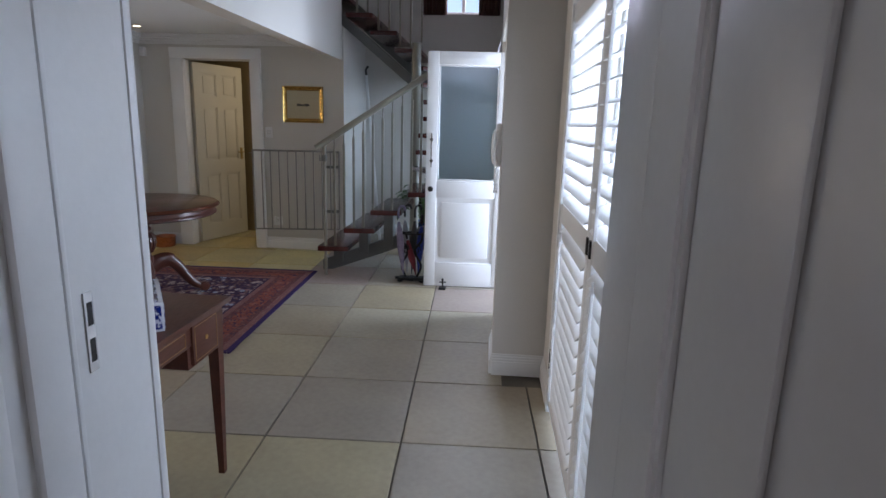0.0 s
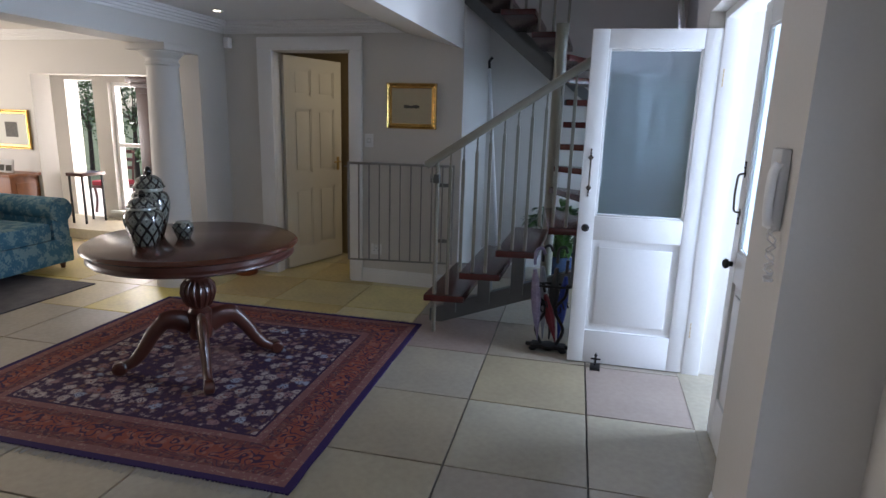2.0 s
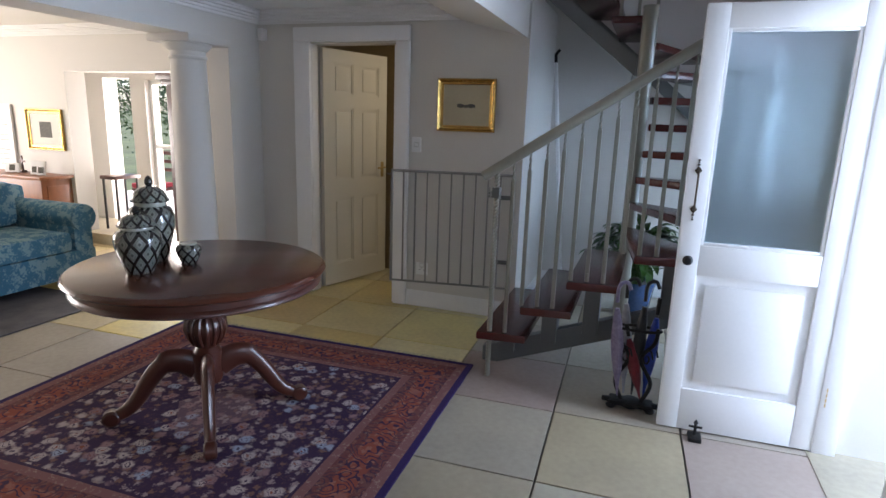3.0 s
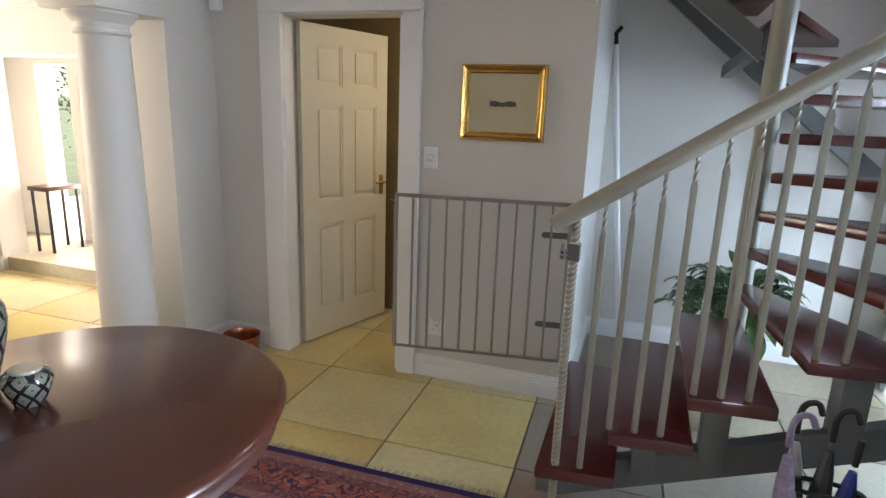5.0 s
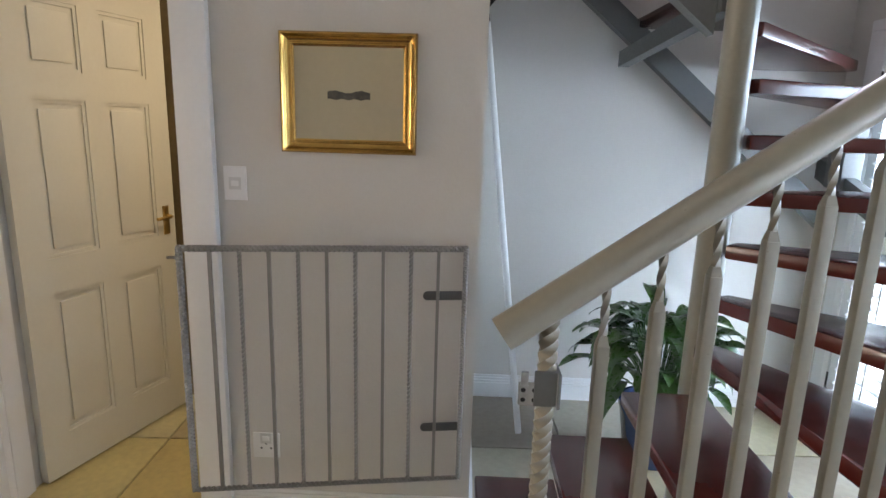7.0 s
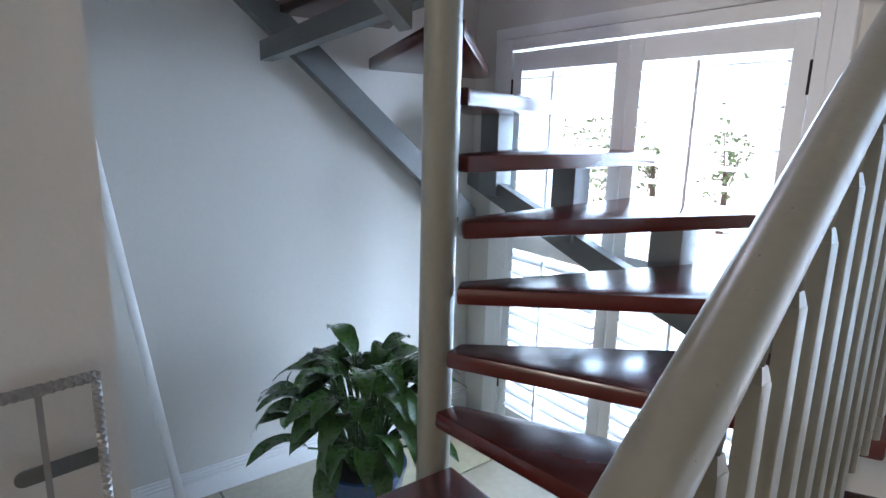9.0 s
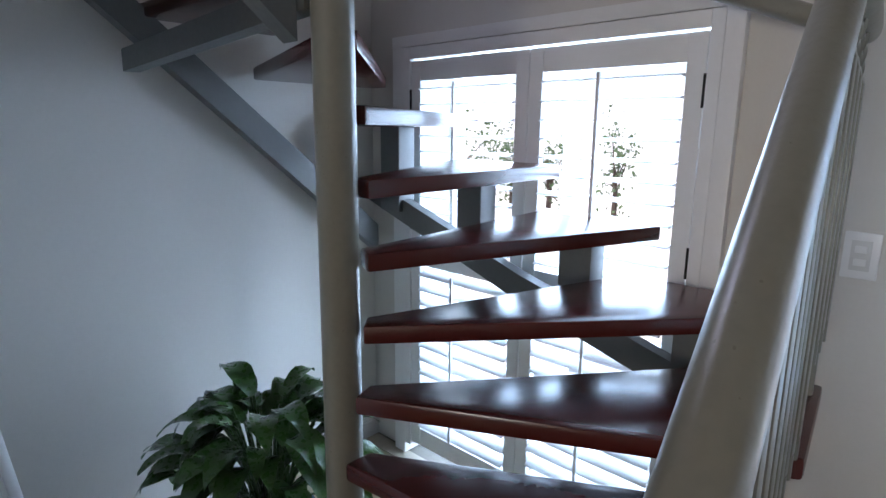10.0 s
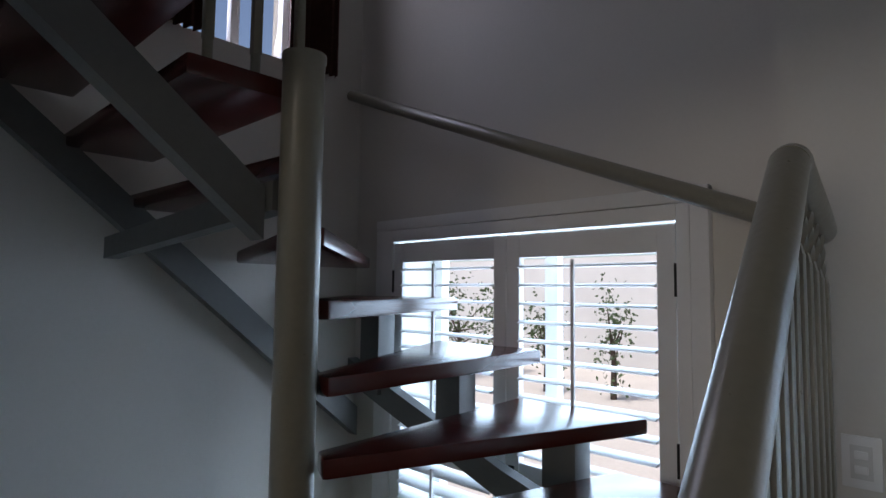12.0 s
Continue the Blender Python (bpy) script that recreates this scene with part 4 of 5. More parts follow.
# ---- desk against the wall ----
desk = thing("writing_desk", "red mahogany writing desk with inlaid drawers and tapered legs", "desk", (-0.63, 1.77, 0))
part("desktop", B(-1.085, -0.485, 1.25, 2.44, 0.728, 0.750, bevel=0.006), DESKWOOD, desk)
part("carcass", B(-1.07, -0.515, 1.28, 2.42, 0.64, 0.728, bevel=0.003), DESKWOOD, desk)
INLAY = material("pale_inlay", (0.30, 0.17, 0.07), 0.4, vary=0.1)
for y0, y1, z0 in ((2.17, 2.36, 0.565), (1.55, 2.13, 0.645), (1.32, 1.51, 0.565)):
    d = part("drawer", B(-0.54, -0.507, y0, y1, z0, 0.72, bevel=0.003), DESKWOOD, desk)
    for a in ((y0 + 0.012, y0 + 0.015, z0 + 0.012, 0.708), (y1 - 0.015, y1 - 0.012, z0 + 0.012, 0.708), (y0 + 0.015, y1 - 0.015, z0 + 0.012, z0 + 0.015), (y0 + 0.015, y1 - 0.015, 0.705, 0.708)):
        part("inlay", B(-0.5075, -0.5055, *a), INLAY, d)
    part("keyhole_plate", lathe(bmesh.new(), [(0.0, 0), (0.009, 0), (0.009, 0.003), (0, 0.003)], (0, 0, 0), 14, Matrix.Translation((-0.507, (y0 + y1) / 2, (z0 + 0.72) / 2)) @ Matrix.Rotation(radians(90), 4, "Y")), BRASS, d)
for y0, y1 in ((2.15, 2.38), (1.30, 1.53)):
    part("apron", B(-1.05, -0.52, y0, y1, 0.555, 0.64, bevel=0.003), DESKWOOD, desk)
for lx, ly in ((-0.535, 2.385), (-1.05, 2.385), (-0.535, 1.30), (-1.05, 1.30)):
    bm = bmesh.new()
    a = [bm.verts.new((lx + s * 0.024, ly + t * 0.024, 0.70)) for s, t in ((-1, -1), (1, -1), (1, 1), (-1, 1))]
    b = [bm.verts.new((lx + s * 0.012, ly + t * 0.012, 0.0)) for s, t in ((-1, -1), (1, -1), (1, 1), (-1, 1))]
    for i in range(4):
        bm.faces.new((a[i], a[(i + 1) % 4], b[(i + 1) % 4], b[i]))
    bm.faces.new(a)
    bm.faces.new(b[::-1])
    part("leg", bm, DESKWOOD, desk, smooth=False)

for c in desk.children_recursive:
    c.data.transform(Matrix.Translation((0.145, -0.08, 0)))

PORCELAIN = material("white_porcelain", (0.72, 0.74, 0.80), 0.12, vary=0.04, coat=0.6)


def blue_pattern(scale):
    mat = material("blue_brush_glaze", (0.60, 0.64, 0.76), 0.12, coat=0.6, big=scale, fine=scale * 2.2, second=(0.010, 0.025, 0.22), amount=1.0)
    for n in mat.node_tree.nodes:
        if n.type == "MAP_RANGE" and n.inputs["From Min"].default_value > 0.2:
            n.inputs["From Min"].default_value, n.inputs["From Max"].default_value = 0.46, 0.50
    return mat


BLUE = blue_pattern(30)
pb = thing("porcelain_box", "blue and white porcelain box on the desk", "box", (0, 0, 0))
part("body", B(-0.058, 0.058, -0.16, 0.16, 0, 0.10, bevel=0.006), PORCELAIN, pb)
part("end_panel", B(-0.050, 0.050, -0.1615, -0.1595, 0.010, 0.090), BLUE, pb, "blue painted flower panel")
part("side_panel", B(0.0575, 0.0595, -0.150, 0.150, 0.010, 0.090), BLUE, pb)
part("top_panel", B(-0.044, 0.044, -0.145, 0.145, 0.0995, 0.1015), blue_pattern(55), pb, "blue painted lattice top")
pb.matrix_basis = pose(-0.508, 2.045, 0.7505, 0, 0, 33)
bw = thing("porcelain_bowl", "blue and white porcelain bowl on the desk", "bowl", (-0.80, 1.90, 0.7505))
part("bowl", lathe(bmesh.new(), [(0.045, 0), (0.05, 0.012), (0.085, 0.045), (0.108, 0.095), (0.112, 0.10), (0.106, 0.098), (0.08, 0.05), (0.04, 0.02), (0, 0.018)], (-0.80, 1.90, 0.7505), 32), PORCELAIN, bw)
part("band", lathe(bmesh.new(), [(0.1065, 0.088), (0.1085, 0.088), (0.1125, 0.098), (0.1105, 0.098)], (-0.80, 1.90, 0.7505), 32), BLUE, bw)
cp = thing("porcelain_cup", "small blue and white porcelain cup on the desk", "cup", (-0.62, 1.62, 0.7505))
part("cup", lathe(bmesh.new(), [(0.022, 0), (0.025, 0.01), (0.04, 0.035), (0.043, 0.06), (0.041, 0.06), (0.036, 0.035), (0.0, 0.012)], (-0.62, 1.62, 0.7505), 28), BLUE, cp)

COVE = [(0.0, 0.001), (0.0, 0.020), (0.04, 0.027), (0.12, 0.031), (0.20, 0.031), (0.26, 0.028), (0.34, 0.021), (0.46, 0.016), (0.60, 0.0135), (0.72, 0.0135), (0.76, 0.017), (0.84, 0.017), (0.88, 0.012), (1.0, 0.010), (1.0, 0.001)]

wp = thing("framed_picture", "pale print in a white frame on the wall over the desk", "picture", (-0.965, 1.95, 1.04))
for a in ((1.60, 1.64, 1.04, 1.43), (2.25, 2.29, 1.04, 1.43), (1.64, 2.25, 1.04, 1.08), (1.64, 2.25, 1.39, 1.43)):
    part("frame_side", B(-0.965, -0.943, *a, bevel=0.003), WHITE, wp)
part("print", B(-0.965, -0.955, 1.64, 2.25, 1.08, 1.39), material("pale_print", (0.42, 0.45, 0.48), 0.4, vary=0.12, big=6), wp, "pale grey-blue print")

# ---- picture, switch, socket, sensor by the washroom ----
def framed_picture(name, label, x0, x1, z0, z1, y, w, paint):
    """A gilded frame on a wall that faces -y, with a mount and a small print."""
    p = thing(name, label, "picture", ((x0 + x1) / 2, y, z0))
    for a in ((x0, x1, z1 - w, z1, 1), (x0, x1, z0, z0 + w, 1), (x0, x0 + w, z0 + w, z1 - w, 0), (x1 - w, x1, z0 + w, z1 - w, 0)):
        bm = bmesh.new()
        if a[4]:
            low = a[2] == z0
            ends = [(x0, z0 if low else z1, 1, 1 if low else -1), (x1, z0 if low else z1, -1, 1 if low else -1)]
        else:
            near = a[0] == x0
            ends = [(x0 if near else x1, z0, 1 if near else -1, 1), (x0 if near else x1, z1, 1 if near else -1, -1)]
        rows = [[bm.verts.new((ex + dx * w * s, y - d, ez + dz * w * s)) for s, d in COVE] for ex, ez, dx, dz in ends]
        for k in range(len(COVE)):
            k2 = (k + 1) % len(COVE)
            bm.faces.new((rows[0][k], rows[0][k2], rows[1][k2], rows[1][k]))
        part("frame_side", bm, GOLD, p)
    part("mount", B(x0 + w * 0.95, x1 - w * 0.95, y - 0.008, y - 0.002, z0 + w * 0.95, z1 - w * 0.95), paint, p, "cream paper mount")
    return p


MOUNT = material("cream_paper", (0.50, 0.44, 0.30), 0.7, vary=0.04, big=4)
PRINT = material("grey_print", (0.045, 0.045, 0.04), 0.7, big=40, fine=120, second=(0.17, 0.155, 0.12), amount=0.7)
fp = framed_picture("framed_print", "small landscape print in a wide gilded frame", -1.61, -1.163, 1.41, 1.793, 6.53, 0.045, MOUNT)
hills = [(-1.457 + 0.14 * i / 24, 1.608 + 0.004 * math.sin(i * 0.42) + 0.0008 * math.sin(i * 1.7)) for i in range(25)]
shores = [(-1.317 - 0.14 * i / 24, 1.584 + 0.002 * math.sin(i * 0.9)) for i in range(25)]
part("print", prism(bmesh.new(), hills + shores, -6.5225, -6.5205, 0.0, Matrix(((1, 0, 0, 0), (0, 0, -1, 0), (0, 1, 0, 0), (0, 0, 0, 1)))), PRINT, fp, "tiny grey landscape print")


SWITCHGREY = material("grey_plastic", (0.66, 0.66, 0.64), 0.5, vary=0.05)


def wall_plate(name, label, category, m, w, h, rockers, holes=0):
    p = thing(name, label, category)
    part("plate", B(-w / 2, w / 2, -0.009, 0, -h / 2, h / 2, bevel=0.003), WHITE, p)
    if rockers:
        part("surround", B(-0.021, 0.021, -0.0105, -0.0085, min(rockers) - 0.021, max(rockers) + 0.021, bevel=0.0008), SWITCHGREY, p, "grey rocker surround")
    for z in rockers:
        part("rocker", B(-0.013, 0.013, -0.014, -0.008, z - 0.009, z + 0.009, bevel=0.003), WHITE, p)
    for i in range(holes):
        part("pin_hole", lathe(bmesh.new(), [(0.004, 0), (0.004, 0.001), (0, 0.001)], (0, 0, 0), 10, Matrix.Translation(((i - 1) * 0.018, -0.009, -0.01 + (0.018 if i == 1 else 0))) @ Matrix.Rotation(radians(90), 4, "X")), IRON, p)
    p.matrix_basis = m
    return p


wall_plate("light_switch", "white wall switch beside the washroom door", "switch", pose(-1.778, 6.53, 1.298), 0.078, 0.115, (0.0,))
wall_plate("wall_socket", "white three-pin wall socket near the floor", "socket", pose(-1.707, 6.53, 0.315), 0.10, 0.10, (0.03,), 3)
wall_plate("light_switch", "white double wall switch beside the staircase", "switch", pose(0.72, 5.604, 1.34, 0, 0, -90), 0.075, 0.115, (0.016, -0.016))
wall_plate("light_switch", "white double wall switch beside the staircase", "switch", pose(0.72, 5.50, 1.34, 0, 0, -90), 0.075, 0.115, (0.016, -0.016))
sn = thing("motion_detector", "small white alarm detector in the corner", "sensor", (-3.14, 6.5, 2.10))
part("housing", B(-3.17, -3.115, 6.47, 6.53, 2.075, 2.165, bevel=0.008), WHITE, sn)
part("lens_window", B(-3.162, -3.123, 6.466, 6.471, 2.085, 2.125, bevel=0.002), CEIL, sn)

# ---- handle and gap side of the washroom door ----
hd = bmesh.new()
box(hd, 0.705, 0.740, -0.026, -0.020, 0.93, 1.07, bevel=0.002)
tube(hd, smooth_line([(0.722, -0.026, 1.02), (0.722, -0.060, 1.02), (0.68, -0.066, 1.02), (0.63, -0.062, 1.018)]), 0.008, 10)
o = part("lever_handle", hd, BRASS, None, "aged brass lever handle")
o.parent = wc

# ---- stair gate ----
gate = thing("stair_gate", "grey steel stair gate with twisted bars, folded back to the wall", "gate", (-1.0, 6.50, 0.24))
GA, GB = Vector((-0.985, 6.47, 0)), Vector((-1.89, 6.325, 0))
GATE = material("grey_gate_paint", (0.27, 0.265, 0.25), 0.35, metal=0.2, vary=0.1, big=8, fine=60)


def gate_pt(s, z):
    p = GA.lerp(GB, s)
    return (p.x, p.y, z)


def twisted(points_a, points_b, turns, r, name):
    n = 120 if turns else 1
    a, b = Vector(points_a), Vector(points_b)
    return part(name, tube(bmesh.new(), [a.lerp(b, i / n) for i in range(n + 1)], r, square=True, twist=turns), GATE, gate)


twisted(gate_pt(0, 0.255), gate_pt(0, 1.11), 14, 0.0068, "gate_frame")
twisted(gate_pt(1, 0.255), gate_pt(1, 1.11), 14, 0.0085, "gate_frame")
twisted(gate_pt(-0.008, 1.11), gate_pt(1.008, 1.11), 14, 0.0085, "gate_frame")
twisted(gate_pt(-0.008, 0.255), gate_pt(1.008, 0.255), 14, 0.0068, "gate_frame")
for i in range(1, 10):
    twisted(gate_pt(i / 10, 0.26), gate_pt(i / 10, 1.105), 13 if i % 2 == 0 else 0, 0.0056 if i % 2 == 0 else 0.0055, "bar")
for z in (0.455, 0.945):
    bm = prism(bmesh.new(), [(0.0, -0.016)] + [(0.125 + 0.016 * math.cos(a), 0.016 * math.sin(a)) for a in [math.pi * (i / 8 - 0.5) for i in range(9)]] + [(0.0, 0.016)], -0.014, -0.009, 0.001)
    way = (GB - GA).normalized()
    bmesh.ops.transform(bm, matrix=Matrix(((way.x, 0, -way.y, GA.x), (way.y, 0, way.x, GA.y), (0, 1, 0, z), (0, 0, 0, 1))), verts=bm.verts)
    part("hinge_strap", bm, BRACKET, gate, "flat dark hinge strap")
part("latch_pin", tube(bmesh.new(), [gate_pt(1.0, 1.08), gate_pt(1.04, 1.08)], 0.005, 8), GATE, gate)

# lock box on the newel
LOCKSTEEL = material("worn_lock_steel", (0.42, 0.42, 0.40), 0.35, metal=0.7, bump=0.2, vary=0.2, big=20, fine=80)
bm = B(-0.935, -0.895, 5.368, 5.376, 1.105, 1.165, bevel=0.002)
box(bm, -0.899, -0.893, 5.359, 5.409, 1.105, 1.165, bevel=0.002)
LOCK_AT = Matrix.Translation((0.058, 0.082, -0.03))
lk = part("lock", bm, BRACKET, stair, "small grey steel gate lock")
part("lock_plate", B(-0.960, -0.924, 5.371, 5.375, 1.105, 1.145, bevel=0.002), LOCKSTEEL, lk)
for dx in (-0.952, -0.934):
    for dz in (1.115, 1.132):
        part("screw_hole", lathe(bmesh.new(), [(0.0, 0), (0.004, 0), (0.004, 0.001), (0, 0.001)], (0, 0, 0), 10, Matrix.Translation((dx, 5.371, dz)) @ Matrix.Rotation(radians(90), 4, "X")), IRON, lk)
part("lock_tongue", B(-0.957, -0.945, 5.364, 5.372, 1.14, 1.165, bevel=0.002), LOCKSTEEL, lk)

for c in [lk] + lk.children_recursive:
    c.data.transform(LOCK_AT)

# ---- leaning white rod ----
rod = thing("curtain_rod", "thin white rod leaning against the wall under the stairs", "rod", (-0.68, 7.22, 0))
part("shaft", tube(bmesh.new(), [(-0.68, 7.25, 0.0), (-0.915, 7.555, 2.0)], 0.016, 12), WHITE, rod)
part("hook", tube(bmesh.new(), [(-0.915, 7.555, 2.0), (-0.922, 7.56, 2.07), (-0.89, 7.565, 2.11)], 0.014, 10), IRON, rod)

# ---- copper pan ----
COPPER = material("copper", (0.62, 0.23, 0.12), 0.3, metal=1.0, bump=0.15, vary=0.25, big=10, fine=40)
pan = thing("copper_pan", "round copper pan on the floor in the corner", "pan", (-2.98, 6.38, 0))
part("body", lathe(bmesh.new(), [(0.100, 0.0), (0.108, 0.008), (0.112, 0.10), (0.118, 0.115), (0.112, 0.116), (0.106, 0.10), (0.102, 0.012), (0.0, 0.01)], (-2.98, 6.38, 0), 40), COPPER, pan)
part("handle", tube(bmesh.new(), smooth_line([(-2.88, 6.33, 0.085), (-2.84, 6.31, 0.10), (-2.845, 6.345, 0.10), (-2.875, 6.36, 0.085)]), 0.006, 8), COPPER, pan)

# ---- potted plant under the stairs ----
def leaf_material(name, color):
    mat = material(name, color, 0.28, bump=0.15, vary=0.3, big=9, fine=50)
    return mat


LEAF = leaf_material("glossy_leaf", (0.06, 0.135, 0.032))
STEM = leaf_material("green_stem", (0.07, 0.13, 0.03))
POT = material("blue_glazed_pot", (0.05, 0.10, 0.22), 0.2, vary=0.2, coat=0.5)
SOIL = material("dark_soil", (0.03, 0.022, 0.016), 0.95, bump=0.6, vary=0.4, fine=80)
QX, QY = -0.08, 7.08
plant = thing("potted_plant", "leafy green peace lily in a blue glazed pot", "plant", (QX, QY, 0))
part("pot", lathe(bmesh.new(), [(0.11, 0), (0.12, 0.01), (0.155, 0.24), (0.165, 0.27), (0.165, 0.29), (0.15, 0.29), (0.145, 0.25), (0, 0.25)], (QX, QY, 0), 36), POT, plant)
part("soil", lathe(bmesh.new(), [(0.144, 0.25), (0.144, 0.262), (0, 0.268)], (QX, QY, 0), 24), SOIL, plant)


def blade(bm, base, way, out, up, length, width):
    """A pointed leaf on a stalk that rises and arches over."""
    d = Vector((math.cos(way), math.sin(way), 0))
    side = Vector((-d.y, d.x, 0))
    a = Vector(base)
    tip_in = a + d * out + Vector((0, 0, up))
    tube(bm, smooth_line([a, a + d * out * 0.35 + Vector((0, 0, up * 0.65)), tip_in], 4), 0.004, 5)
    n = 8
    rows = []
    pitch = random.uniform(0.0, 1.1)
    p = tip_in.copy()
    for k in range(n + 1):
        s = k / n
        w = width * (math.sin(math.pi * min(1, s * 0.94 + 0.06)) ** 0.8) * (1 - 0.25 * s)
        if k == n:
            w = 0.001
        fold = 0.25 * w
        wav = 0.006 * math.sin(s * 9 + way * 5)
        rows.append([bm.verts.new(p + side * w + Vector((0, 0, fold + wav))), bm.verts.new(p + Vector((0, 0, 0))), bm.verts.new(p - side * w + Vector((0, 0, fold - wav)))])
        ang = pitch - 1.9 * s
        p = p + (d * math.cos(ang) + Vector((0, 0, math.sin(ang)))) * length / n
    for r, q in zip(rows, rows[1:]):
        bm.faces.new((r[0], r[1], q[1], q[0]))
        bm.faces.new((r[1], r[2], q[2], q[1]))


rnd = random.Random(7)
for i in range(104):
    bm = bmesh.new()
    t = rnd.random()
    w = 2 * math.pi * (i * 0.618 % 1) + rnd.uniform(-0.3, 0.3)
    blade(bm, (QX + 0.05 * math.cos(w), QY + 0.05 * math.sin(w), 0.26), w, 0.03 + 0.19 * t, 0.40 - 0.24 * t + rnd.uniform(-0.03, 0.08), rnd.uniform(0.17, 0.27), rnd.uniform(0.036, 0.055))
    part("leaf", bm, LEAF, plant)

# ---- umbrella stand ----
UX, UY = -0.03, 5.405
us = thing("umbrella_stand", "black cast-iron umbrella stand beside the open door", "umbrella stand", (UX, UY, 0))
bm = bmesh.new()
rim = [(UX + (0.135 + 0.018 * math.cos(8 * a)) * math.cos(a), UY + (0.055 + 0.010 * math.cos(8 * a)) * math.sin(a)) for a in [2 * math.pi * i / 64 for i in range(64)]]
prism(bm, rim, 0.012, 0.038, 0.005)
part("drip_tray", bm, IRON, us, "scalloped iron drip tray")
for s, t in ((-1, -1), (1, -1), (-1, 1), (1, 1)):
    part("foot", lathe(bmesh.new(), [(0.0, 0), (0.022, 0), (0.028, 0.010), (0.018, 0.020), (0, 0.02)], (UX + s * 0.10, UY + t * 0.035, 0), 12), IRON, us)
for s in (-1, 1):
    part("upright", tube(bmesh.new(), smooth_line([(UX + s * 0.05, UY, 0.03), (UX + s * 0.09, UY, 0.15), (UX + s * 0.03, UY, 0.28), (UX + s * 0.09, UY, 0.38), (UX + s * 0.10, UY, 0.46)]), 0.011, 8), IRON, us)
part("ring", tube(bmesh.new(), [(UX + 0.115 * math.cos(2 * math.pi * i / 24), UY + 0.045 * math.sin(2 * math.pi * i / 24), 0.45) for i in range(25)], 0.008, 8), IRON, us)
for i in range(5):
    a = 2 * math.pi * i / 5 + 0.4
    part("scroll", tube(bmesh.new(), [(UX + 0.09 * math.cos(a) + 0.03 * math.cos(t * 0.8) * (1 - t / 12), UY + 0.035 * math.sin(a), 0.30 + 0.06 * math.sin(t * 0.8) * (1 - t / 12)) for t in range(11)], 0.005, 6), IRON, us)
NYLON = {n: material(n, c, 0.55, bump=0.3, big=14, fine=60, second=d, amount=0.9) for n, c, d in (
    ("black_nylon", (0.012, 0.012, 0.014), (0.03, 0.03, 0.03)), ("red_nylon", (0.20, 0.012, 0.02), (0.10, 0.006, 0.01)),
    ("blue_nylon", (0.015, 0.04, 0.30), (0.008, 0.02, 0.14)), ("flowered_nylon", (0.26, 0.23, 0.30), (0.07, 0.04, 0.12)), ("grey_nylon", (0.30, 0.30, 0.32), (0.14, 0.14, 0.16)))}


def umbrella(label, dx, dy, lean, way, mat, hook, tall=0.55):
    u = thing("umbrella", label, "umbrella", (UX + dx, UY + dy, 0.04))
    top = Vector((math.cos(way) * lean, math.sin(way) * lean, tall))
    a = Vector((UX + dx, UY + dy, 0.04))
    prof = [0.004, 0.010, 0.022, 0.030, 0.034, 0.032, 0.024, 0.012]
    part("canopy", tube(bmesh.new(), [a.lerp(a + top, 0.04 + 0.9 * i / 7) for i in range(8)], prof, 9), mat, u)
    end = a + top
    if hook:
        part("crook", tube(bmesh.new(), smooth_line([end, end + Vector((0, 0, 0.07)), end + Vector((0.015, 0, 0.105)), end + Vector((0.045, 0, 0.11)), end + Vector((0.062, 0, 0.075))]), 0.010, 10), mat if hook == 2 else IRON, u)
    else:
        part("grip", tube(bmesh.new(), [end - top * 0.02, end + top * 0.16], [0.010, 0.012], 10), IRON, u)
    return u


umbrella("folded flowered umbrella in the iron stand", -0.07, -0.02, 0.05, 3.4, NYLON["flowered_nylon"], 2)
umbrella("folded red umbrella in the iron stand", 0.05, 0.0, 0.10, 2.9, NYLON["red_nylon"], 0, 0.36)
umbrella("folded black umbrella in the iron stand", 0.0, 0.02, 0.04, 1.0, NYLON["black_nylon"], 1)
umbrella("folded blue umbrella in the iron stand", 0.06, 0.02, 0.03, 0.5, NYLON["blue_nylon"], 0, 0.50)
umbrella("folded grey umbrella in the iron stand", -0.04, 0.02, 0.06, 2.2, NYLON["grey_nylon"], 1)

# ---- doorstop ----
ds = thing("doorstop", "small black iron doorstop with a finial", "doorstop", (0.282, 5.18, 0))
bm = B(0.252, 0.312, 5.14, 5.22, 0, 0.02, bevel=0.004)
part("foot", bm, IRON, ds)
bm = tube(bmesh.new(), [(0.282, 5.19, 0.02), (0.282, 5.19, 0.075)], 0.007, 8)
tube(bm, [(0.252, 5.19, 0.06), (0.312, 5.19, 0.06)], 0.006, 8)
lathe(bm, [(0.004, 0), (0.012, 0.01), (0, 0.03)], (0.282, 5.19, 0.072), 10)
part("finial", bm, IRON, ds)

# ---- intercom phone on the pier ----
ph = thing("intercom_phone", "white wall intercom handset with a curled cord", "intercom", (0.72, 3.56, 1.14))
part("base", B(0.672, 0.70, 3.62, 3.72, 1.22, 1.46, bevel=0.008), WHITE, ph)
part("handset", tube(bmesh.new(), smooth_line([(0.668, 3.62, 1.24), (0.658, 3.62, 1.27), (0.657, 3.62, 1.38), (0.668, 3.62, 1.42)]), 0.014, 12), WHITE, ph)
part("cord", tube(bmesh.new(), [(0.675 + 0.012 * math.cos(i * 1.2), 3.61 + 0.012 * math.sin(i * 1.2) - 0.03 * math.sin(i / 45 * math.pi), 1.23 - 0.15 * math.sin(i / 45 * math.pi)) for i in range(46)], 0.003, 5), WHITE, ph)

for c in ph.children:
    c.data.transform(Matrix.Translation((0.02, -0.10, -0.01)))

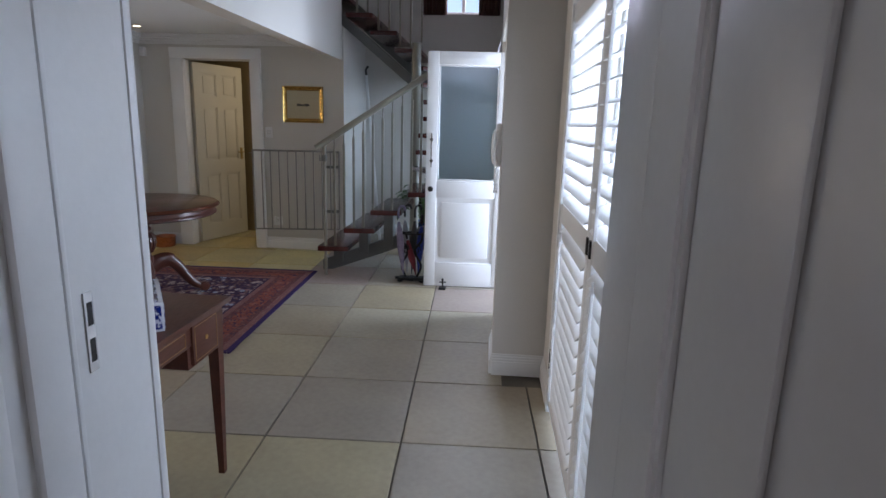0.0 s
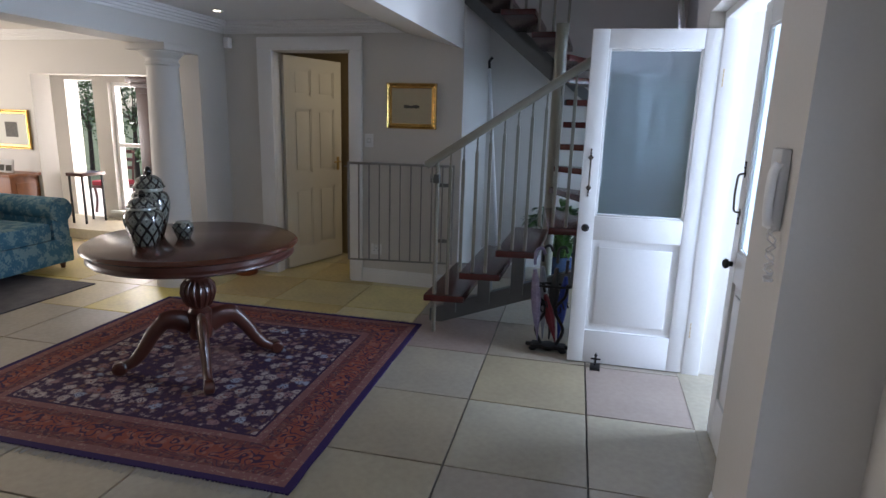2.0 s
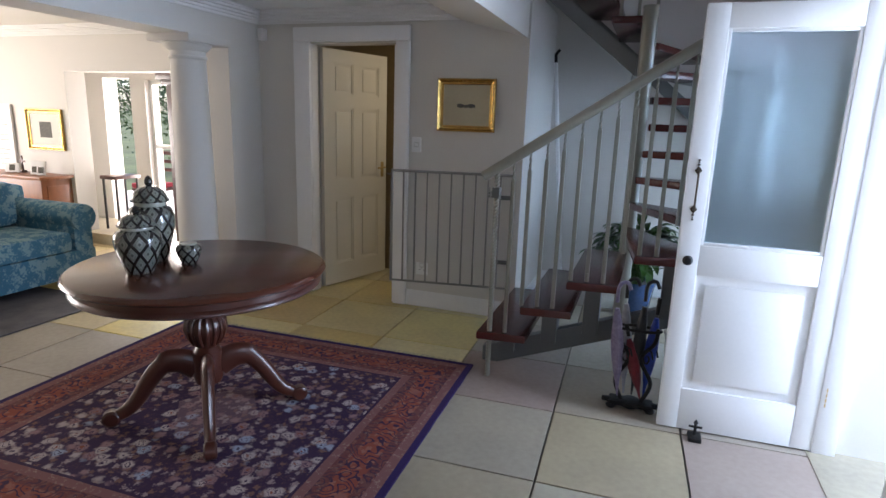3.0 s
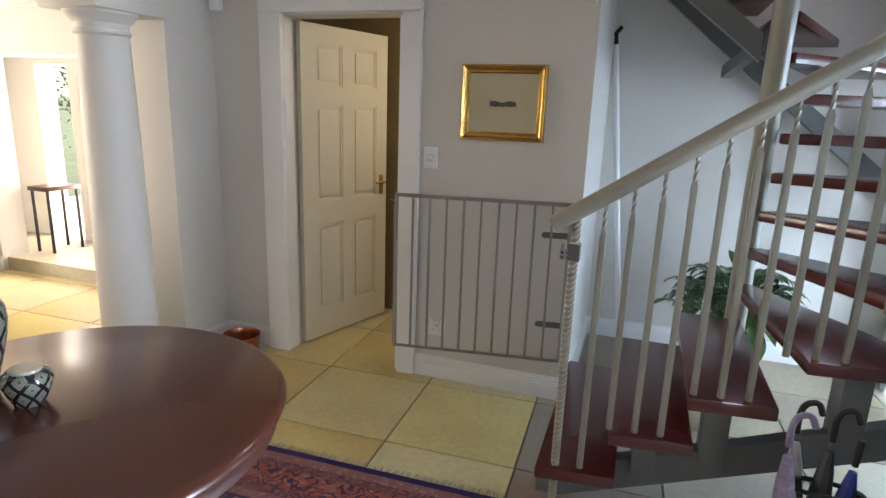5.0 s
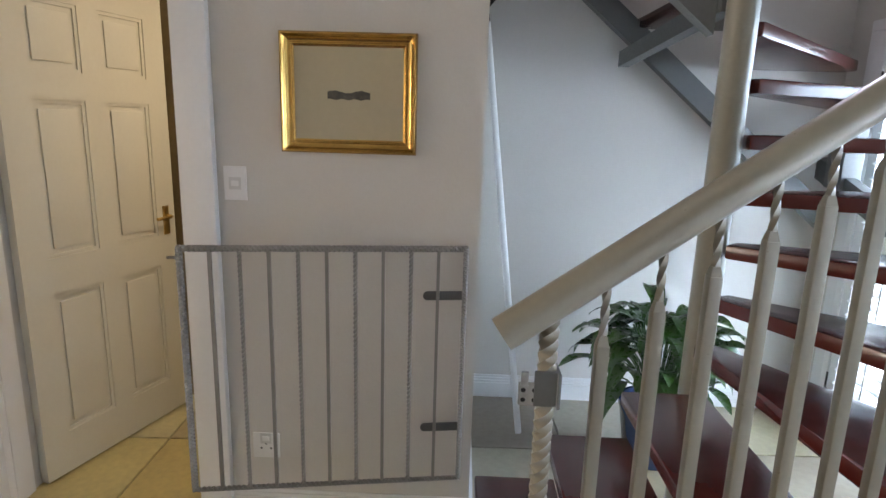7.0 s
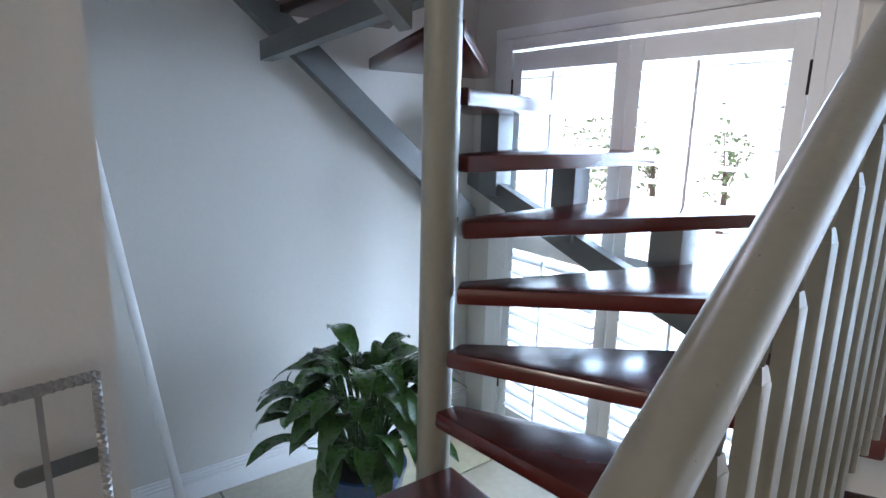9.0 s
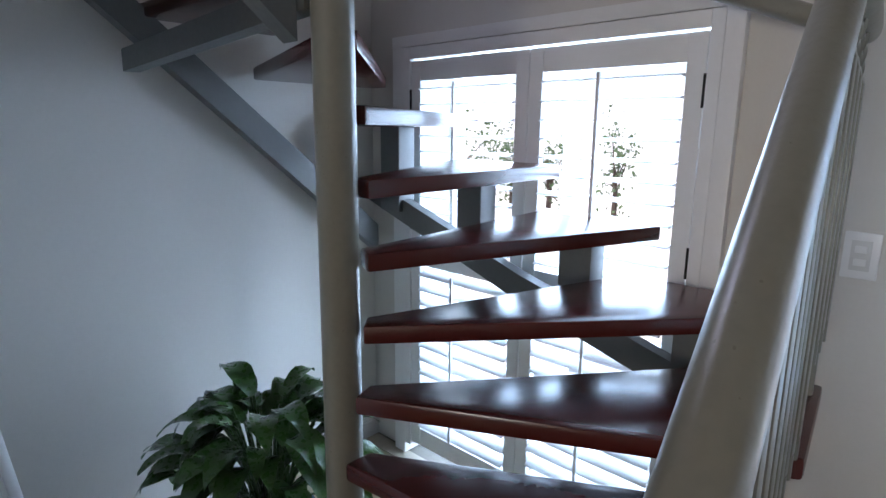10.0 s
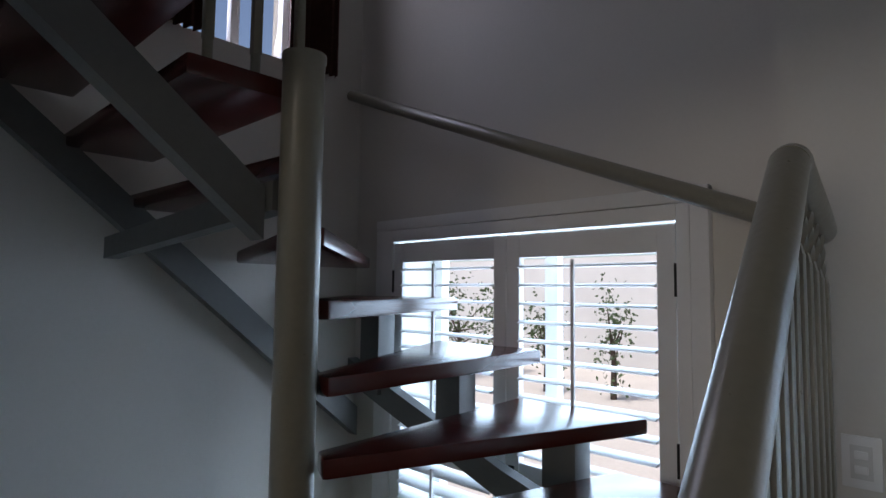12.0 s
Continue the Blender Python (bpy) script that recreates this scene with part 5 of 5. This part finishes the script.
# ---- ceiling spots ----
SPOT = bpy.data.materials.new("lit_spot")
SPOT.use_nodes = True
SPOT.node_tree.nodes["Principled BSDF"].inputs["Emission Color"].default_value = (1, 0.85, 0.6, 1)
SPOT.node_tree.nodes["Principled BSDF"].inputs["Emission Strength"].default_value = 6
for x, y, z in ((-2.86, 5.97, 2.30), (-2.2, 3.4, 2.30), (-6.4, 5.9, 2.32), (-5.0, 4.0, 2.32)):
    sp = thing("downlight", "small round recessed ceiling spotlight", "ceiling light", (x, y, z - 0.01), group="ceiling spots")
    part("ring", lathe(bmesh.new(), [(0.030, -0.001), (0.044, -0.006), (0.046, -0.002), (0.046, 0.0)], (x, y, z), 24), WHITE, sp)
    part("bulb", lathe(bmesh.new(), [(0.0, -0.004), (0.028, -0.004), (0.028, -0.001), (0, -0.001)], (x, y, z), 20), SPOT, sp)

# ---- living room ----
SOFA = material("blue_damask", (0.035, 0.13, 0.20), 0.85, bump=0.3, big=14, fine=60, second=(0.16, 0.26, 0.28), amount=1.0)
for n in SOFA.node_tree.nodes:
    if n.type == "MAP_RANGE" and n.inputs["From Min"].default_value > 0.2:
        n.inputs["From Min"].default_value, n.inputs["From Max"].default_value = 0.48, 0.54
sofa = thing("sofa", "blue damask upholstered sofa with rolled arms", "sofa", (-5.05, 5.2, 0.011))
part("base", B(-5.45, -4.62, 4.30, 6.02, 0.06, 0.30, bevel=0.03), SOFA, sofa)
for y0, y1 in ((4.52, 5.14), (5.15, 5.78)):
    part("seat_cushion", B(-5.30, -4.58, y0, y1, 0.30, 0.47, bevel=0.05), SOFA, sofa)
    part("back_cushion", B(-5.48, -5.18, y0, y1, 0.47, 0.86, bevel=0.09), SOFA, sofa)
part("backrest", B(-5.62, -5.40, 4.32, 6.0, 0.10, 0.80, bevel=0.06), SOFA, sofa)
for y0 in (4.24, 5.80):
    bm = B(-5.50, -4.63, y0 + 0.03, y0 + 0.21, 0.06, 0.55, bevel=0.03)
    tube(bm, [(-5.50, y0 + 0.12, 0.57), (-4.61, y0 + 0.12, 0.57)], 0.115, 20)
    part("arm", bm, SOFA, sofa)
for x in (-5.5, -4.7):
    for y in (4.36, 5.95):
        part("foot", lathe(bmesh.new(), [(0.018, 0.0), (0.03, 0.06), (0, 0.06)], (x, y, 0.0), 12), MAHOGANY, sofa)
CABWOOD = material("orange_brown_timber", (0.28, 0.10, 0.035), 0.35, bump=0.1, big=3, fine=25, stretch=(6, 6, 1), second=(0.15, 0.05, 0.018), amount=0.9)
cab = thing("cabinet", "orange-brown wooden fireside cabinet against the wall", "cabinet", (-6.7, 6.8, 0))
part("body", B(-7.25, -6.06, 6.62, 6.97, 0.0, 0.73, bevel=0.006), CABWOOD, cab)
part("top", B(-7.30, -6.03, 6.59, 6.978, 0.73, 0.765, bevel=0.008), CABWOOD, cab)
part("side_panel", B(-6.062, -6.052, 6.68, 6.92, 0.08, 0.66, bevel=0.003), CABWOOD, cab)
part("front_panel", B(-6.95, -6.30, 6.612, 6.622, 0.06, 0.50, bevel=0.003), IRON, cab, "dark glazed front opening")
part("front_rim", B(-6.98, -6.95, 6.605, 6.622, 0.04, 0.53, bevel=0.003), BRASS, cab)
part("front_rim", B(-6.30, -6.27, 6.605, 6.622, 0.04, 0.53, bevel=0.003), BRASS, cab)
lp = framed_picture("framed_picture", "landscape print with a white mount in a gilded frame", -6.65, -6.10, 1.02, 1.465, 6.98, 0.05, material("white_mount", (0.66, 0.65, 0.58), 0.7, vary=0.03))
part("print", B(-6.465, -6.285, 6.9705, 6.9725, 1.155, 1.325), PRINT, lp)
for i, x in enumerate((-6.22, -6.34, -6.72)):
    f = thing("photo_frame", "white standing photo frame on the cabinet", "photo frame", (x, 6.75, 0.766))
    part("frame", B(-0.045 - 0.03 * (i == 2), 0.045 + 0.03 * (i == 2), -0.008, 0.008, 0, 0.15 - 0.05 * (i == 2), bevel=0.003), WHITE, f).parent = f
    part("photo", B(-0.03, 0.03, -0.0095, -0.0075, 0.02, 0.085), PRINT, f).parent = f
    for c in f.children:
        c.matrix_parent_inverse = Matrix()
    f.matrix_basis = pose(x, 6.75 + 0.02 * i, 0.766, -12, 0, 25)
cx = thing("wooden_cross", "small dark wooden cross on the cabinet", "ornament", (-6.64, 6.85, 0.766))
bm = B(-6.665, -6.615, 6.82, 6.88, 0.766, 0.79, bevel=0.003)
box(bm, -6.648, -6.632, 6.845, 6.86, 0.79, 0.95, bevel=0.002)
box(bm, -6.685, -6.595, 6.846, 6.859, 0.88, 0.898, bevel=0.002)
part("cross", bm, MAHOGANY, cx)
lv = thing("wall_shutter", "white louvred wooden panel against the wall behind the cabinet", "shutter", (-7.2, 6.95, 0.766))
for a in ((-7.55, -7.49, 0.766, 1.50), (-6.93, -6.87, 0.766, 1.50), (-7.49, -6.93, 0.766, 0.83), (-7.49, -6.93, 1.44, 1.50)):
    part("frame", B(a[0], a[1], 6.945, 6.975, a[2], a[3], bevel=0.003), WHITE, lv)
for i in range(11):
    part("slat", B(-7.49, -6.93, 6.952, 6.968, 0.838 + 0.055 * i, 0.882 + 0.055 * i, bevel=0.004), WHITE, lv)
tc = thing("display_cabinet", "tall dark wooden display cabinet behind the column", "cabinet", (-3.95, 6.8, 0))
part("body", B(-4.30, -3.56, 6.62, 6.975, 0.06, 1.72, bevel=0.006), MAHOGANY, tc)
bm = B(-4.33, -3.54, 6.59, 6.976, 1.72, 1.76, bevel=0.006)
box(bm, -4.36, -3.53, 6.56, 6.977, 1.76, 1.82, bevel=0.01)
part("cornice", bm, MAHOGANY, tc)
for x0, x1 in ((-4.28, -3.94), (-3.93, -3.58)):
    part("door", B(x0, x1, 6.605, 6.622, 0.12, 1.66, bevel=0.004), MAHOGANY, tc)
for x in (-4.26, -3.60):
    for y in (6.66, 6.93):
        part("foot", B(x - 0.03, x + 0.03, y - 0.03, y + 0.03, 0, 0.06, bevel=0.006), MAHOGANY, tc)
st = thing("side_table", "slim dark side table on the step", "table", (-5.84, 7.45, 0.12))
part("top", B(-5.98, -5.74, 7.25, 7.60, 0.70, 0.74, bevel=0.004), MAHOGANY, st)
for x in (-5.96, -5.77):
    for y in (7.28, 7.57):
        part("leg", B(x - 0.01, x + 0.01, y - 0.01, y + 0.01, 0.12, 0.70, bevel=0.002), IRON, st)
ch = thing("dining_chair", "dark wooden chair with a red seat on the patio", "chair", (-6.75, 8.75, 0.0))
RED = material("red_upholstery", (0.30, 0.02, 0.03), 0.7, vary=0.15)
part("seat", B(-6.95, -6.55, 8.55, 8.95, 0.40, 0.47, bevel=0.02), RED, ch)
part("seat_rail", B(-6.95, -6.55, 8.55, 8.95, 0.36, 0.40, bevel=0.005), MAHOGANY, ch)
for x in (-6.93, -6.57):
    part("leg", tube(bmesh.new(), smooth_line([(x, 8.57, 0.0), (x, 8.60, 0.2), (x, 8.58, 0.37)]), 0.018, 8), MAHOGANY, ch)
    part("leg", tube(bmesh.new(), smooth_line([(x, 8.99, 0.0), (x, 8.94, 0.3), (x, 8.95, 0.6), (x, 9.0, 0.90)]), 0.018, 8), MAHOGANY, ch)
for z in (0.62, 0.74, 0.86):
    part("back_rail", B(-6.94, -6.56, 8.94, 8.985, z, z + 0.05, bevel=0.006), MAHOGANY, ch)
bw2 = glazed = thing("window_3", "white framed sash window onto the garden", "window", (-5.3, 7.9, 0.22), kind="structure")
for a in ((-5.78, -5.73, 0.22, 1.83), (-5.05, -5.0, 0.22, 1.83), (-5.73, -5.05, 1.78, 1.83), (-5.73, -5.05, 0.22, 0.27), (-5.73, -5.05, 1.03, 1.08), (-5.41, -5.37, 0.27, 1.03), (-5.41, -5.37, 1.08, 1.78)):
    part("window_frame", B(a[0], a[1], 7.86, 7.90, a[2], a[3], bevel=0.003), WHITE, bw2)
part("window_sill", B(-5.84, -4.94, 7.72, 7.80, 0.19, 0.22, bevel=0.004), WHITE, bw2)

# ---- upper window, curtains ----
uw = thing("window_4", "upper stair window with white frame", "window", (0.25, 7.7, 2.74), kind="structure")
for a in ((-0.02, 0.02, 2.74, 3.95), (0.48, 0.52, 2.74, 3.95), (0.02, 0.48, 3.91, 3.95), (0.02, 0.48, 2.74, 2.78), (0.23, 0.27, 2.78, 3.91)):
    part("window_frame", B(a[0], a[1], 7.74, 7.78, a[2], a[3], bevel=0.003), WHITE, uw)
CURTAIN = material("brown_curtain", (0.10, 0.035, 0.022), 0.85, bump=0.2, vary=0.2)
for x0, x1 in ((-0.25, 0.06), (0.44, 0.70)):
    cu = thing("curtain", "dark red-brown curtain beside the upper window", "curtain", ((x0 + x1) / 2, 7.56, 2.72))
    bm = bmesh.new()
    n = 40
    fold = [(x0 + (x1 - x0) * i / n, 7.60 + 0.025 * math.sin(i * 1.3)) for i in range(n + 1)]
    lo = [bm.verts.new((x, y, 2.72)) for x, y in fold]
    hi = [bm.verts.new((x, y, 4.0)) for x, y in fold]
    for i in range(n):
        bm.faces.new((lo[i], lo[i + 1], hi[i + 1], hi[i]))
    part("cloth", bm, CURTAIN, cu)

# ---- outdoors ----
BARKROOF = material("grey_roof_tile", (0.16, 0.15, 0.14), 0.8, bump=0.4, vary=0.2)
DARKPANE = material("dark_window_pane", (0.10, 0.11, 0.12), 0.08, vary=0.1)
PAVE = material("pale_paving", (0.62, 0.59, 0.54), 0.8, bump=0.3, vary=0.08, big=0.8, fine=20)
GRASSY = material("garden_ground", (0.10, 0.13, 0.05), 0.95, bump=0.5, vary=0.3, big=0.7, fine=15)
bm = bmesh.new()
v = [bm.verts.new(c) for c in ((-400, -400, -0.16), (400, -400, -0.16), (400, 400, -0.16), (-400, 400, -0.16))]
bm.faces.new(v)
solid("ground", bm, GRASSY, "garden lawn around the house", "ground", kind="structure")
solid("pavement", B(1.37, 11.99, -20.0, 40.0, -0.15, -0.06), PAVE, "pale paved courtyard outside the front door", "pavement", kind="structure", smooth=False)
solid("pavement", B(-9.2, -2.0, 8.02, 11.0, -0.15, 0.0), PAVE, "pale paved patio outside the living room", "pavement", kind="structure", smooth=False)
solid("garden_wall", B(12.0, 12.25, -20.0, 40.0, -0.16, 2.6, bevel=0.01), material("white_plaster", (0.82, 0.82, 0.80), 0.8, bump=0.2, vary=0.05), "white plastered garden wall", "wall", kind="structure")
fac = thing("house_wing", "white plastered wing of the house across the courtyard", "building", (6.0, 0.5, -0.1))
WPL = bpy.data.materials["white_plaster"]
for a in ((-9.0, -1.6, -0.1, 3.4), (-0.6, 0.6, -0.1, 3.4), (1.6, 4.2, -0.1, 3.4), (-1.6, -0.6, -0.1, 0.8), (-1.6, -0.6, 2.1, 3.4), (0.6, 1.6, -0.1, 0.8), (0.6, 1.6, 2.1, 3.4)):
    part("wall", B(6.0, 6.3, *a), WPL, fac, smooth=False)
part("roof", B(5.7, 11.0, -9.3, 4.5, 3.4, 3.6, bevel=0.02), BARKROOF, fac)
for y0 in (-1.6, 0.6):
    w = part("window", B(6.12, 6.16, y0, y0 + 1.0, 0.8, 0.86, bevel=0.004), WHITE, fac)
    for a in ((y0, y0 + 1.0, 2.04, 2.1), (y0, y0 + 0.06, 0.86, 2.04), (y0 + 0.94, y0 + 1.0, 0.86, 2.04), (y0 + 0.47, y0 + 0.53, 0.86, 2.04)):
        part("frame", B(6.12, 6.16, *a, bevel=0.004), WHITE, w)
    part("pane", B(6.14, 6.145, y0 + 0.06, y0 + 0.94, 0.86, 2.04), DARKPANE, w)
FOL = {i: leaf_material("foliage", c) for i, c in enumerate(((0.10, 0.16, 0.06), (0.12, 0.19, 0.08)))}
BARK = material("bark", (0.10, 0.07, 0.05), 0.9, bump=0.5, vary=0.3)


def shrub(name, label, x, y, h, r, seed, leaves=1500, low=0.45):
    """A small tree: trunk, limbs and a crown of many single leaves with gaps."""
    q = random.Random(seed)
    s = thing(name, label, "tree", (x, y, -0.16))
    bm = tube(bmesh.new(), [(x, y, -0.16), (x + 0.03, y, h * 0.35), (x, y + 0.04, h * 0.6)], [0.06, 0.045, 0.03], 8)
    ends = []
    for i in range(9):
        a, e = q.uniform(0, 6.28), q.uniform(0.3, 1.0)
        tip = Vector((x + r * 0.7 * math.cos(a) * e, y + r * 0.7 * math.sin(a) * e, h * q.uniform(low, 0.95)))
        tube(bm, [(x, y, h * q.uniform(0.25, 0.5)), tip], [0.02, 0.006], 5)
        ends.append(tip)
    part("trunk", bm, BARK, s)
    bm = bmesh.new()
    for i in range(leaves):
        c = q.choice(ends) + Vector((q.gauss(0, r * 0.26), q.gauss(0, r * 0.26), q.gauss(0, h * 0.12)))
        m = Matrix.Translation(c) @ Euler((q.uniform(0, 6), q.uniform(0, 6), q.uniform(0, 6))).to_matrix().to_4x4()
        l = q.uniform(0.04, 0.09)
        vs = [bm.verts.new(m @ Vector(p)) for p in ((0, 0, 0), (l * 0.35, l * 0.5, 0.008), (0, l * 1.3, 0), (-l * 0.35, l * 0.5, 0.008))]
        bm.faces.new(vs)
    part("crown", bm, FOL[seed % 2], s)
    return s


for i, (x, y, h, r) in enumerate(((8.2, 13.6, 1.9, 0.85), (9.4, 13.2, 1.5, 0.5), (8.0, 11.3, 1.8, 0.42), (8.2, 10.1, 1.7, 0.36), (6.0, 3.4, 0.7, 0.4))):
    shrub("garden_tree", "small leafy garden tree in the courtyard", x, y, h, r, i, (1100, 700, 420, 380, 500)[i], 0.12)
for i, (x, y, h, r) in enumerate(((-6.3, 12.0, 2.6, 1.3), (-8.2, 12.6, 2.8, 1.4), (-10.2, 13.0, 2.6, 1.3), (-7.0, 10.6, 1.2, 0.7), (-5.0, 12.5, 2.6, 1.2), (-12.5, 14.0, 3.0, 1.6))):
    shrub("garden_tree", "leafy green garden tree beyond the patio", x, y, h, r, 20 + i, 2600)

# ---- stone floor tiles ----
def tile_mesh(w, d, stone):
    bm = bmesh.new()
    box(bm, -w / 2, w / 2, -d / 2, d / 2, -0.014, 0.0, bevel=0.003)
    me = mesh_of(bm, "tile", smooth=False)
    me.materials.append(stone)
    return me


PITX, PITY, JX, JY, GAP = 0.632, 0.645, -0.41, 5.18, 0.009
LAY = Matrix.Translation((JX, JY, 0)) @ Matrix.Rotation(0.033, 4, "Z")
full = {m: tile_mesh(PITX - GAP, PITY - GAP, m) for m in (TILE, LITYELLOWTILE, PINKTILE)}
for i in range(-15, 4):
    for j in range(-9, 6):
        mid = LAY @ Vector(((i - 0.5) * PITX, (j - 0.5) * PITY, 0))
        hw, hd = (PITX - GAP) / 2, (PITY - GAP) / 2
        outline = [tuple((LAY @ Vector(((i - 0.5) * PITX + a * hw, (j - 0.5) * PITY + b * hd, 0)))[:2]) for a, b in ((-1, -1), (1, -1), (1, 1), (-1, 1))]
        hi_x = 1.02 if mid.y < 3.5 else (0.78 if mid.y < 5.4 else 0.87)
        hi_y = 7.64 if mid.x > -3.6 else 7.02
        cut = outline
        for keep in (lambda p: p[0] + 9.0, lambda p: hi_x - p[0], lambda p: p[1], lambda p: hi_y - p[1]):
            cut = clip(cut, keep) if cut else cut
        if len(cut) < 3 or max(p[0] for p in cut) - min(p[0] for p in cut) < 0.03 or max(p[1] for p in cut) - min(p[1] for p in cut) < 0.03:
            continue
        # yellow stone by the washroom also carries painted-in brightness
        stone = LITYELLOWTILE if (mid.x < -0.95 and 5.3 < mid.y < 7.4) else PINKTILE if (-0.95 < mid.x < -0.4 and 5.2 < mid.y < 5.8) or (mid.x > 0.2 and 4.5 < mid.y < 5.15) else TILE
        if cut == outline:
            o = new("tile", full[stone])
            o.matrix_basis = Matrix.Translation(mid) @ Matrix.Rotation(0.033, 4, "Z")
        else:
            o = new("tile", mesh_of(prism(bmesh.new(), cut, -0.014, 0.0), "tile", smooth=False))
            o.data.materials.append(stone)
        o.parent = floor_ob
